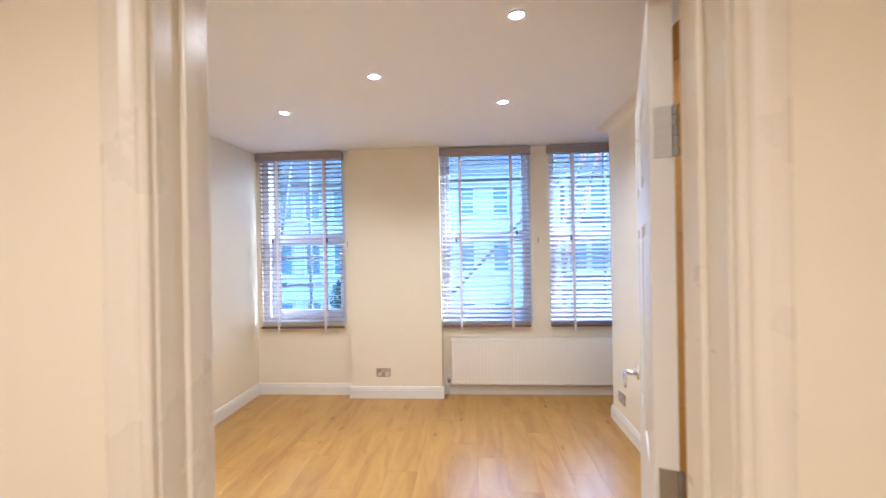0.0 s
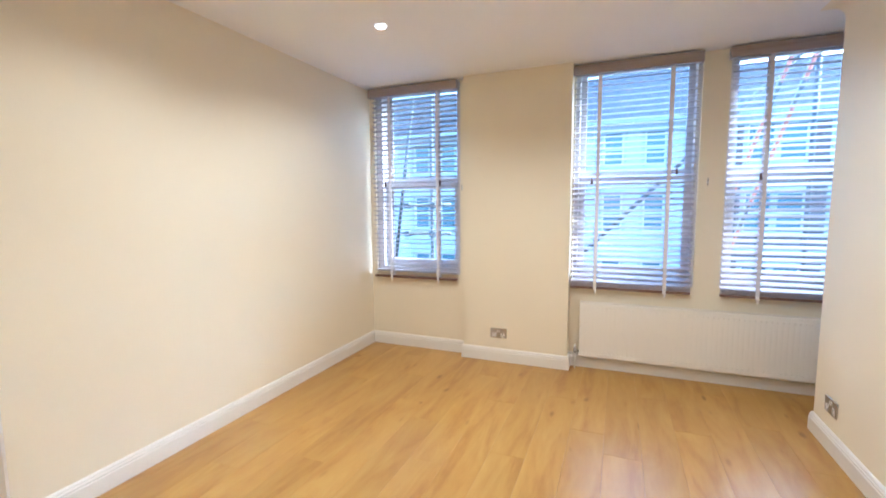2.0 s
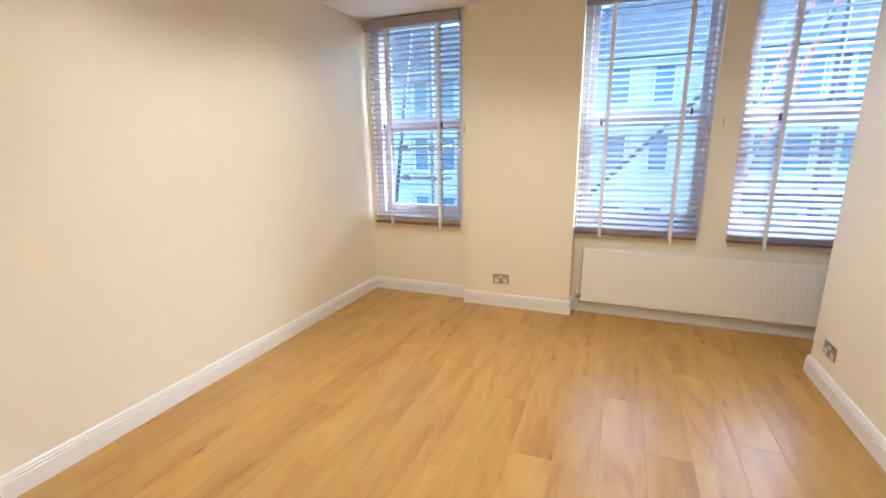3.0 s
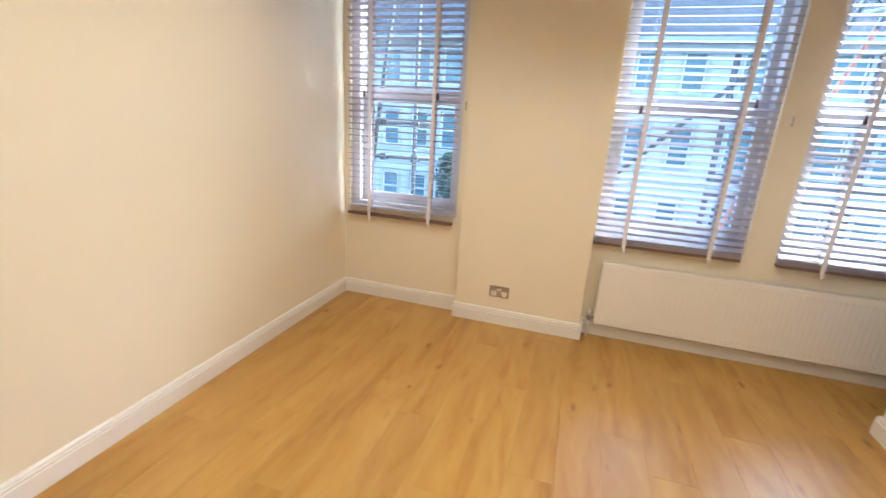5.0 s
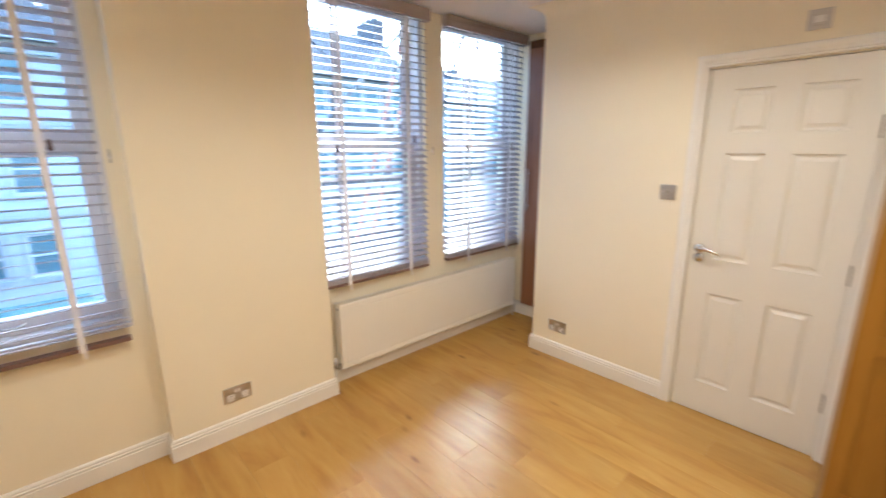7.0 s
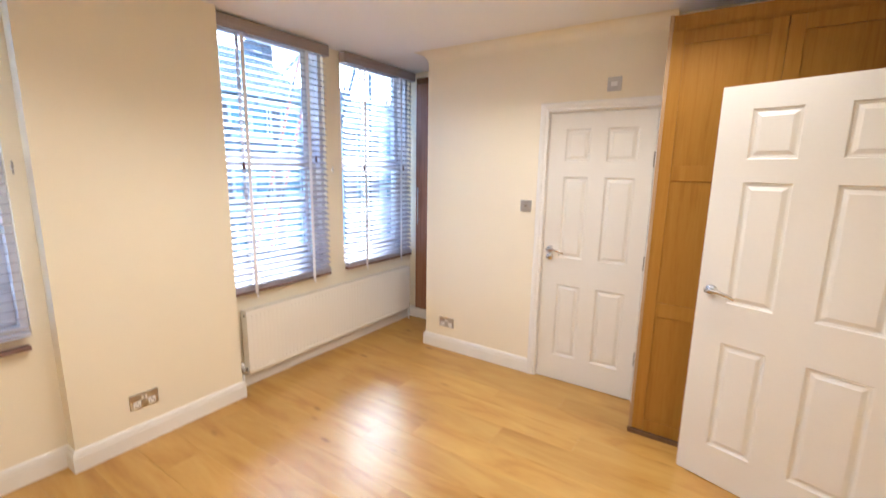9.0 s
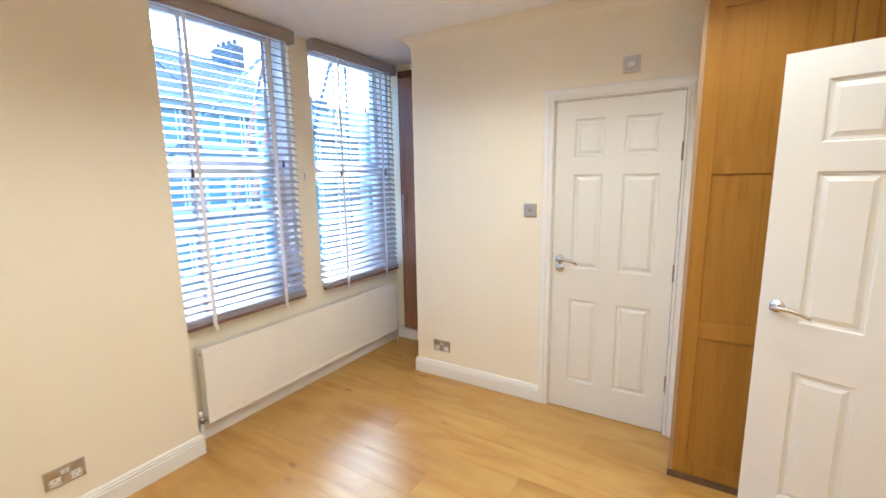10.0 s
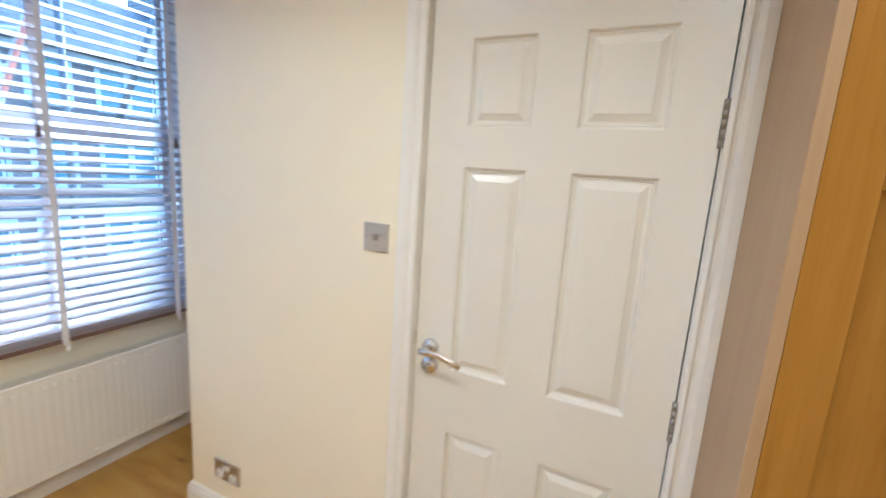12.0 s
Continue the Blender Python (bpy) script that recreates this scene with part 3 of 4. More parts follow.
for z in (1.669, 0.99, 0.315):
    part("hinge", hinge(z - 0.006, 0.0, -0.006, 0.0072), HINGE, slab, "steel butt hinge", True)
part("latch_plate", nb(CW + 0.0005, CW + 0.003, -0.004, 0.002, 1.01, 1.05), STEEL, slab, "steel latch keep")

ARCH = [(0, 0), (0, 0.012), (0.004, 0.016), (0.010, 0.017), (0.016, 0.013), (0.022, 0.013), (0.034, 0.019), (0.048, 0.021), (0.058, 0.021), (0.062, 0.018), (0.062, 0)]


def architrave(name, rim, out, wide=1.0, label="white moulded door architrave", paint=TRIM_WHITE):
    """rim: inner edge points in order; out: unit vector away from the wall; the moulding widens away from the opening."""
    bm = bmesh.new()
    (a, b, c, d), o = [Vector(p) for p in rim], Vector(out)
    side = (d - a).normalized()
    rows = []
    for p, w in ((a, -side), (b, -side + Vector((0, 0, 1))), (c, side + Vector((0, 0, 1))), (d, side)):
        rows.append([bm.verts.new(p + w * u * wide + o * v) for u, v in ARCH])
    k = len(ARCH)
    for r, s in zip(rows, rows[1:]):
        for i in range(k):
            bm.faces.new((r[i], r[(i + 1) % k], s[(i + 1) % k], s[i]))
    bm.faces.new(rows[0])
    bm.faces.new(rows[-1])
    return structure(name, bm, paint, label, "door frame")


architrave("trim_1", [(RX, D1 + 0.008, 0), (RX, D1 + 0.008, DOORH + 0.01), (RX, D0 - 0.006, DOORH + 0.01), (RX, D0 - 0.006, 0)], (-1, 0, 0))
bm = bmesh.new()
grid_wall(bm, "y", D0 - 0.0075, D1 + 0.0075, RX + 0.002, RX + 0.108, 0, DOORH + 0.0075, [(D0 - 0.0035, D1 + 0.003, 0, DOORH + 0.003)])
box(bm, RX + 0.05, RX + 0.07, D0 - 0.0035, D1 + 0.003, 0, DOORH + 0.003)
structure("trim_2", bm, TRIM_WHITE, "white door lining", "door frame")

# doorway from the hall
architrave("trim_3", [(JL - 0.006, ENT0, 0), (JL - 0.006, ENT0, JH + 0.006), (JR + 0.006, ENT0, JH + 0.006), (JR + 0.006, ENT0, 0)], (0, -1, 0), 1.2, "cream gloss moulded door architrave", HALL_TRIM)
architrave("trim_4", [(JL - 0.006, ENT1, 0), (JL - 0.006, ENT1, JH + 0.006), (JR + 0.012, ENT1, JH + 0.006), (JR + 0.012, ENT1, 0)], (0, 1, 0), 1.0)
bm = bmesh.new()
grid_wall(bm, "x", JL - 0.022, JR + 0.022, ENT0 + 0.001, ENT1 - 0.001, 0, JH + 0.022, [(JL, JR, 0, JH)])
box(bm, JL, JL + 0.012, ENT0 + 0.06, ENT0 + 0.10, 0, JH, 0.003)
box(bm, JR - 0.012, JR, ENT0 + 0.06, ENT0 + 0.10, 0, JH, 0.003)
box(bm, JL + 0.012, JR - 0.012, ENT0 + 0.06, ENT0 + 0.10, JH - 0.012, JH, 0.003)
structure("trim_5", bm, HALL_TRIM, "cream gloss painted door lining with stop", "door frame")

# open door, hinged on the doorway, standing in front of the wardrobe
HX, HY, FX, FY = 0.948, 1.252, 1.233, 2.087
OW = math.hypot(FX - HX, FY - HY)
swing = math.degrees(math.atan2(FY - HY, FX - HX))
opened = thing("door_2", "open white six-panel door with a steel lever handle", "door", kind="structure")
opened.matrix_basis = pose(HX, HY, 0.006, 0, 0, swing) @ Matrix.Diagonal((1, -1, 1, 1))
slab = part("door_leaf", door_slab(OW, 0.044, [(OW - b, OW - a, c, d) for a, b, c, d in [(0.132, 0.322, c, d) for c, d in ((0.197, 0.755), (0.957, 1.545), (1.648, 1.872))] + [(0.468, 0.690, c, d) for c, d in ((0.197, 0.755), (0.957, 1.545), (1.648, 1.872))]]), GLOSS_WHITE, opened)
bm = lever(rose(bmesh.new(), OW - 0.06, 1.012, 0.0), OW - 0.06, 1.012, 0.0, -1)
part("door_handle", bm, CHROME, slab, "curved steel lever on a round rose", True)
bm = bmesh.new()
rose(bm, OW - 0.06, 1.012, 0.053)
part("rear_rose", bm, CHROME, slab, "round steel rose", True)
for z in (1.712, 1.0, 0.25):
    bm = hinge(z, 0.047, 0.0)
    box(bm, -0.0022, -0.0002, 0.008, 0.046, z - 0.05, z + 0.05)
    for du, dz in ((0.016, 0.034), (0.03, 0.012), (0.016, -0.012), (0.03, -0.034)):
        tube(bm, (-0.004, du, z + dz), (-0.0015, du, z + dz), 0.0042, 10)
    part("hinge", bm, HINGE, slab, "worn steel butt hinge with screws")


# ---- windows and blinds ----
def sash_window(name, op, clear, y, label):
    a0, a1, z0, z1 = op
    x0, x1 = clear
    w = thing(name, label, "window", kind="structure")
    bm = bmesh.new()
    grid_wall(bm, "x", a0 + 0.001, a1 - 0.001, y + 0.03, y + 0.19, z0 + 0.001, z1 - 0.001, [(x0 + 0.045, x1 - 0.045, z0 + 0.05, z1 - 0.014)])
    part("window_frame", bm, SASH_WHITE, w)
    zm = z0 + (z1 - z0) * 0.485
    for nm, ya, za, zb, st, bot, top in (("upper_sash", y + 0.135, zm - 0.02, z1 - 0.015, 0.045, 0.080, 0.03), ("lower_sash", y + 0.085, z0 + 0.051, zm + 0.03, 0.05, 0.075, 0.075)):
        bm = bmesh.new()
        grid_wall(bm, "x", x0 + 0.047, x1 - 0.047, ya, ya + 0.042, za, zb, [(x0 + 0.047 + st, x1 - 0.047 - st, za + bot, zb - top)])
        s = part(nm, bm, SASH_WHITE, w)
        g = part("pane", nb(x0 + 0.047 + st - 0.004, x1 - 0.047 - st + 0.004, ya + 0.018, ya + 0.022, za + bot - 0.004, zb - top + 0.004), GLASS, s, "clear glass pane")
        g.visible_shadow = False
    bm = bmesh.new()
    box(bm, a0 + 0.002, a1 - 0.002, y + 0.002, y + 0.029, z0 + 0.0015, z0 + 0.022, 0.004)
    part("window_sill", bm, SASH_WHITE, w)
    bm = bmesh.new()
    mid = (x0 + x1) / 2
    bent(bm, [(mid - 0.05, y + 0.084, z0 + 0.095), (mid - 0.045, y + 0.066, z0 + 0.09), (mid, y + 0.062, z0 + 0.088), (mid + 0.045, y + 0.066, z0 + 0.09), (mid + 0.05, y + 0.084, z0 + 0.095)], [0.006] * 5, 8)
    part("sash_lift", bm, STEEL, w, "small metal sash lift", True)
    return w


def slat_mesh(width):
    bm = bmesh.new()
    box(bm, -width / 2, width / 2, -0.025, 0.025, -0.0016, 0.0016)
    me = bpy.data.meshes.new("slat")
    bm.to_mesh(me)
    bm.free()
    me.materials.append(SLATWOOD)
    return me


def blind(x0, x1, y, zb, tilt, tapes, tassels, label, low=None):
    """A wooden slatted blind hung in front of a window; tilt: degrees by which the street edge is raised."""
    b = thing("venetian_blind", label, "blind", (0, 0, 0), "blinds at the windows")
    zt = CEIL - 0.012
    part("valance", nb(x0 - 0.022, x1 + 0.012, y - 0.055, y - 0.038, zt - 0.078, zt, bevel=0.003), BLINDWOOD, b, "taupe wooden valance")
    part("valance_return", nb(x1 - 0.004, x1 + 0.0118, y - 0.0375, y + 0.012, zt - 0.0775, zt - 0.001), BLINDWOOD, b)
    part("valance_return", nb(x0 - 0.0218, x0 - 0.007, y - 0.0375, y + 0.012, zt - 0.0775, zt - 0.001), BLINDWOOD, b)
    part("head_rail", nb(x0, x1 - 0.006, y - 0.03, y + 0.026, zt - 0.05, zt - 0.004), RAILWOOD, b)
    me = slat_mesh(x1 - x0 - 0.006)
    pitch = 0.0452
    n = int((zt - 0.085 - zb - 0.03) / pitch)
    rng = random.Random(int(x0 * 100) + 7)
    for i in range(n + 1):
        z = zt - 0.075 - i * pitch
        s = new("slat", me)
        s.parent = b
        s.matrix_basis = pose((x0 + x1) / 2 + rng.uniform(-0.0015, 0.0015), y, z, tilt + rng.uniform(-1.3, 1.3), rng.uniform(-0.12, 0.12), 0)
    for i in range(low or 0):
        s = new("slat", me)
        s.parent = b
        s.matrix_basis = pose((x0 + x1) / 2, y - 0.003, zb + 0.0235 + i * 0.0085, 2.0 + i * 2.5, 0, 0)
    part("bottom_rail", nb(x0, x1 - 0.004, y - 0.027, y + 0.02, zb, zb + 0.02, bevel=0.003), RAILWOOD, b, "dark wooden bottom rail")
    for tx in tapes:
        bm = bmesh.new()
        box(bm, tx - 0.0125, tx + 0.0125, y - 0.0298, y - 0.0288, zb - 0.004, zt - 0.06)
        box(bm, tx - 0.0125, tx + 0.0125, y + 0.0278, y + 0.0288, zb + 0.02, zt - 0.06)
        part("ladder_tape", bm, TAPE, b, "off-white woven ladder tape")
        bm = bmesh.new()
        bent(bm, [(tx + 0.004, y - 0.026, zb + 0.002), (tx + 0.006, y - 0.03, zb - 0.02), (tx + 0.002, y - 0.031, zb - 0.035)], [(0.009, 0.0015), (0.008, 0.0015), (0.007, 0.0015)], 6)
        part("tape_tail", bm, TAPE, b)
    for tx, tz in tassels:
        bm = bmesh.new()
        tube(bm, (tx, y - 0.036, tz), (tx, y - 0.034, zt - 0.04), 0.0013, 6)
        part("pull_cord", bm, CORD, b)
        bm = bmesh.new()
        bent(bm, [(tx, y - 0.036, tz + 0.012), (tx + 0.0005, y - 0.036, tz), (tx, y - 0.036, tz - 0.03), (tx, y - 0.036, tz - 0.038)], [0.004, 0.008, 0.011, 0.007], 10)
        part("cord_tassel", bm, TASSEL, b, "dark turned wooden cord tassel", True)
    return b


sash_window("window_1", OPENINGS[0], CLEAR[0], W1Y, "white painted timber sash window")
sash_window("window_2", OPENINGS[1], CLEAR[1], W2Y, "white painted timber sash window")
sash_window("window_3", OPENINGS[2], CLEAR[2], W2Y, "white painted timber sash window")
blind(-1.602, -0.728, W1Y - 0.032, 0.695, -11, (-1.41, -0.915), ((-1.455, 1.62), (-0.885, 1.62)), "taupe wooden venetian blind lowered with open slats")
blind(0.288, 1.184, W2Y - 0.032, 0.695, 22, (0.483, 1.0), ((0.44, 1.6), (1.05, 1.66)), "taupe wooden venetian blind lowered over the radiator", 4)
blind(1.382, 2.29, W2Y - 0.032, 0.695, 27, (1.614, 2.11), ((1.585, 1.6), (2.13, 1.6)), "taupe wooden venetian blind lowered beside the alcove", 4)

for x, y, z in ((1.268, W2Y, 1.565), (-0.69, W1Y, 1.56)):
    c = thing("cord_cleat", "small cleat screwed to the wall beside the blind", "cleat", (x, y, z))
    bm = box(bmesh.new(), -0.006, 0.006, -0.012, 0, -0.012, 0.012, bevel=0.003)
    part("cleat_base", bm, PLASTIC_WHITE, c)
    bm = bent(bmesh.new(), [(0, -0.012, -0.03), (0, -0.017, -0.015), (0, -0.014, 0), (0, -0.017, 0.015), (0, -0.012, 0.03)], [0.003, 0.004, 0.005, 0.004, 0.003], 8)
    part("cleat_horn", bm, BRASSY, c, "", True)

# ---- radiator ----
RA, RB, RF, RZ0, RZ1 = 0.372, 2.215, 4.722, 0.118, 0.583
rad = thing("radiator", "long white ribbed panel radiator under the windows", "radiator", (RA, RF, 0))
bm = bmesh.new()
length = RB - RA
ribs = int(length / 0.0335)
step = length / ribs
prof = []
for i in range(ribs):
    u = i * step
    prof += [(u + step * 0.10, 0.0008), (u + step * 0.28, 0.0), (u + step * 0.72, 0.0), (u + step * 0.90, 0.0008)]
prof = [(0.0, 0.0035)] + prof + [(length, 0.0035)]
zr = [(RZ0, 1.0, 0.004), (RZ0 + 0.006, 1.0, 0.0), (RZ0 + 0.034, 1.0, 0.0), (RZ0 + 0.039, -4.0, 0.0), (RZ0 + 0.046, -3.0, 0.0), (RZ0 + 0.056, 0.0, 0.0), (RZ1 - 0.056, 0.0, 0.0), (RZ1 - 0.046, -3.0, 0.0), (RZ1 - 0.039, -4.0, 0.0), (RZ1 - 0.034, 1.0, 0.0), (RZ1 - 0.006, 1.0, 0.0), (RZ1, 1.0, 0.004)]
rows = []
for z, flat, back in zr:
    rows.append([bm.verts.new((u, d * (1 - flat) + back, z)) for u, d in prof])
for a, b in zip(rows, rows[1:]):
    for i in range(len(prof) - 1):
        bm.faces.new((a[i], a[i + 1], b[i + 1], b[i]))
p = part("front_panel", bm, RAD_WHITE, rad, "white ribbed steel panel")
part("water_channel", nb(0.01, length - 0.01, 0.006, 0.022, RZ0 + 0.01, RZ1 - 0.01), RAD_WHITE, rad)
for u in (0.0, length - 0.0015):
    part("side_panel", nb(u, u + 0.0015, 0.001, 0.066, RZ0 + 0.004, RZ1 - 0.002), RAD_WHITE, rad)
bm = bmesh.new()
box(bm, 0.002, length - 0.002, 0.004, 0.008, RZ1 - 0.006, RZ1 - 0.0005)
box(bm, 0.002, length - 0.002, 0.061, 0.065, RZ1 - 0.006, RZ1 - 0.0005)
k = int(length / 0.0125)
for i in range(k):
    u = 0.006 + i * (length - 0.012) / k
    box(bm, u, u + 0.0042, 0.0085, 0.0605, RZ1 - 0.003, RZ1 - 0.0015)
part("top_grille", bm, RAD_WHITE, rad, "slotted white top grille")
bm = tube(bmesh.new(), (-0.003, 0.03, RZ1 - 0.035), (0.004, 0.03, RZ1 - 0.035), 0.010, 14)
part("vent_plug", bm, BRASSY, rad, "metal vent plug", True)
bm = bmesh.new()
tube(bm, (-0.035, 0.028, 0.152), (0.0, 0.028, 0.152), 0.010, 14)
tube(bm, (-0.034, 0.028, 0.135), (-0.034, 0.028, 0.172), 0.013, 14)
tube(bm, (-0.034, 0.002, 0.152), (-0.034, 0.028, 0.152), 0.009, 12)
part("lockshield_valve", bm, BRASSY, rad, "dull metal lockshield valve", True)
part("valve_cap", tube(bmesh.new(), (-0.034, 0.028, 0.172), (-0.034, 0.028, 0.205), 0.012, 14, 0.010), PLASTIC_WHITE, rad, "white plastic valve cap", True)
part("pipe", tube(bmesh.new(), (-0.034, 0.028, 0.0), (-0.034, 0.028, 0.135), 0.0075, 12), TRIM_WHITE, rad, "white painted pipe", True)
part("pipe", tube(bmesh.new(), (length + 0.022, 0.028, 0.0), (length + 0.022, 0.028, 0.15), 0.0075, 12), TRIM_WHITE, rad, "white painted pipe", True)
bm = tube(bmesh.new(), (length, 0.028, 0.152), (length + 0.034, 0.028, 0.152), 0.010, 14)
tube(bm, (length + 0.022, 0.028, 0.135), (length + 0.022, 0.028, 0.18), 0.012, 14)
part("valve", bm, BRASSY, rad, "", True)
for u in (0.25, length - 0.25):
    part("wall_bracket", nb(u, u + 0.03, 0.023, W2Y - RF - 0.0005, 0.25, 0.5), RAD_WHITE, rad)


# ---- wardrobe and alcove cabinet ----
def shaker(parent, a0, a1, z0, z1, t, stile, panels, deep=0.007):
    """A framed front facing -x, along y: a backing panel with stiles and rails on it."""
    d = part("wardrobe_door", nb(deep, t - 0.002, a0 + 0.002, a1 - 0.002, z0 + 0.002, z1 - 0.002), OAKVENEER, parent, "framed oak veneer door")
    for u, v in ((a0, a0 + stile), (a1 - stile, a1)):
        part("stile", nb(0.0, t, u, v, z0, z1, bevel=0.001), OAKVENEER, d)
    edges = [z0] + [z for p in panels for z in p] + [z1]
    for u, v in zip(edges[::2], edges[1::2]):
        part("rail", nb(0.0, t - 0.001, a0 + stile + 0.0005, a1 - stile - 0.0005, u, v, bevel=0.001), OAKVENEER, d)
    return d


WX, WY0, WY1 = 1.428, ENT1 + 0.004, 2.374
ward = thing("wardrobe", "tall fitted oak veneer wardrobe with framed doors beside the white door", "wardrobe", (WX, WY0, 0))
LW = WY1 - WY0
part("carcass", nb(0.024, RX - WX - 0.002, 0.002, LW - 0.0185, 0.035, 2.395), OAKVENEER, ward)
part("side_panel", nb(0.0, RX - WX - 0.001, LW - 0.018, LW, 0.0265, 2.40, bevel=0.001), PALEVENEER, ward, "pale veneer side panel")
part("plinth", nb(-0.016, RX - WX - 0.02, 0.004, LW + 0.002, 0.0, 0.026), PLINTHWOOD, ward, "dark plinth board")
split = LW - (WY1 - 1.866)
PAN = ((0.105, 0.762), (0.845, 1.545), (1.625, 2.25))
for a, b in ((split + 0.0015, LW - 0.0184), (0.001, split - 0.0015)):
    shaker(ward, a, b, 0.028, 2.318, 0.022, 0.062, PAN)
bm = bmesh.new()
sweep(bm, [(0, 0), (0.004, 0), (0.010, 0.02), (0.012, 0.06), (0.012, 0.078), (0, 0.078)], [(0.022, 0.0, -1, 0, 2.321), (0.022, LW - 0.019, -1, 0, 2.321)])
box(bm, 0.022, 0.05, 0.0, LW - 0.019, 2.322, 2.398)
part("cornice", bm, OAKVENEER, ward, "moulded oak cornice strip")

cab = thing("alcove_cabinet", "tall reddish-brown wooden cupboard in the alcove beside the window", "cupboard", (2.317, NOOKY + 0.003, 0))
CL = 4.707 - NOOKY - 0.003
part("carcass", nb(0.002, 0.0175, 0.0, CL, 0.119, 2.455), REDWOOD, cab)
part("cupboard_door", nb(-0.02, 0.0, 0.003, CL, 0.121, 2.40, bevel=0.001), REDWOOD, cab, "plain red-brown cupboard door")
part("top_strip", nb(-0.018, 0.0, 0.0, CL, 2.403, 2.46, bevel=0.001), PLINTHWOOD, cab, "dark top strip")
bm = tube(bmesh.new(), (-0.05, CL - 0.045, 1.03), (-0.05, CL - 0.045, 1.40), 0.006, 12)
for z in (1.07, 1.36):
    tube(bm, (-0.02, CL - 0.045, z), (-0.05, CL - 0.045, z), 0.004, 10)
part("bar_handle", bm, STEEL, cab, "slim steel bar handle", True)


# ---- sockets and switches ----
def plate(name, label, category, m, w, h, build):
    t = thing(name, label, category)
    t.matrix_basis = m
    part("face_plate", box(bmesh.new(), -w / 2, w / 2, -0.0075, -0.0005, -h / 2, h / 2, bevel=0.002), STEEL, t, "brushed steel face plate")
    for u in (-w * 0.41, w * 0.41):
        if w > 0.1 or name != "isolator_switch":
            part("screw", tube(bmesh.new(), (u, -0.0078, 0), (u, -0.0072, 0), 0.0032, 10), CHROME, t)
    build(t)
    return t


def socket_inside(t):
    for u in (-0.038, 0.038):
        o = part("outlet", box(bmesh.new(), u - 0.019, u + 0.019, -0.0086, -0.0072, -0.036, 0.001, bevel=0.001), PLASTIC_WHITE, t, "white plastic outlet insert")
        for a, b, c, d in ((u - 0.002, u + 0.002, -0.012, -0.004), (u - 0.013, u - 0.007, -0.027, -0.023), (u + 0.007, u + 0.013, -0.027, -0.023)):
            part("pin_slot", nb(a, b, -0.0089, -0.0084, c, d), DARK, o)
        part("rocker", box(bmesh.new(), u * 0.24 - 0.006, u * 0.24 + 0.006, -0.0105, -0.0072, 0.006, 0.027, bevel=0.001), PLASTIC_WHITE, t, "white rocker switch")


def dimmer_inside(t):
    part("toggle_plate", box(bmesh.new(), -0.013, 0.013, -0.009, -0.0072, -0.010, 0.010, bevel=0.001), BRASSY, t)
    part("rocker", box(bmesh.new(), -0.006, 0.006, -0.012, -0.0088, -0.008, 0.008, bevel=0.001), HINGE, t, "small dark metal rocker switch")


def isolator_inside(t):
    part("rim", box(bmesh.new(), -0.03, 0.03, -0.012, -0.0072, -0.026, 0.026, bevel=0.003), STEEL, t)
    part("rocker", box(bmesh.new(), -0.02, 0.02, -0.015, -0.0118, -0.014, 0.014, bevel=0.002), PLASTIC_WHITE, t, "white rocker")


EASTWARD = pose(0, 0, 0, 0, 0, -90)
plate("wall_socket", "double brushed steel wall socket with white inserts", "socket", pose(-0.313, PIERY, 0.260), 0.147, 0.087, socket_inside)
plate("wall_socket", "double brushed steel wall socket low on the partition", "socket", pose(RX, 3.978, 0.252) @ EASTWARD, 0.147, 0.087, socket_inside)
plate("light_switch", "brushed steel light switch beside the door", "switch", pose(RX, 3.285, 1.325) @ EASTWARD, 0.087, 0.087, dimmer_inside)
plate("isolator_switch", "square steel isolator switch above the door", "switch", pose(RX, 2.715, 2.150) @ EASTWARD, 0.088, 0.088, isolator_inside)


# ---- downlights ----
def downlight(x, y):
    d = thing("downlight", "recessed ceiling downlight with a pale rim, switched on", "ceiling light", (x, y, CEIL), "ceiling downlights")
    bm = bmesh.new()
    prof = [(0.031, -0.001), (0.033, -0.004), (0.040, -0.005), (0.043, -0.003), (0.044, -0.0004)]
    rings = [[bm.verts.new((r * math.cos(2 * math.pi * k / 32), r * math.sin(2 * math.pi * k / 32), z)) for k in range(32)] for r, z in prof]
    for a, b in zip(rings, rings[1:]):
        for k in range(32):
            bm.faces.new((a[k], a[(k + 1) % 32], b[(k + 1) % 32], b[k]))
    part("rim", bm, PLASTIC_WHITE, d, "white rim", True)
    bm = bmesh.new()
    bmesh.ops.create_cone(bm, cap_ends=True, segments=28, radius1=0.029, radius2=0.029, depth=0.002, matrix=Matrix.Translation((0, 0, -0.0015)))
    part("lamp", bm, LAMPFACE, d, "glowing warm lamp")
    return d


for x, y in SPOTS + HALL_SPOTS:
    downlight(x, y)


# ---- street ----
GZ = -2.95
structure("ground", nb(-400, 400, 5.08, 900, GZ - 0.3, GZ), GROUND, "open ground out to the horizon", "ground")
structure("road", nb(-60, 90, 9.6, 14.6, GZ + 0.004, GZ + 0.02), ASPHALT, "dark asphalt street", "road")
structure("pavement_1", nb(-60, 90, 7.6, 9.6, GZ + 0.004, GZ + 0.13), PAVING, "paved footway", "pavement")
structure("pavement_2", nb(-60, 90, 14.6, 16.6, GZ + 0.004, GZ + 0.13), PAVING, "paved footway", "pavement")


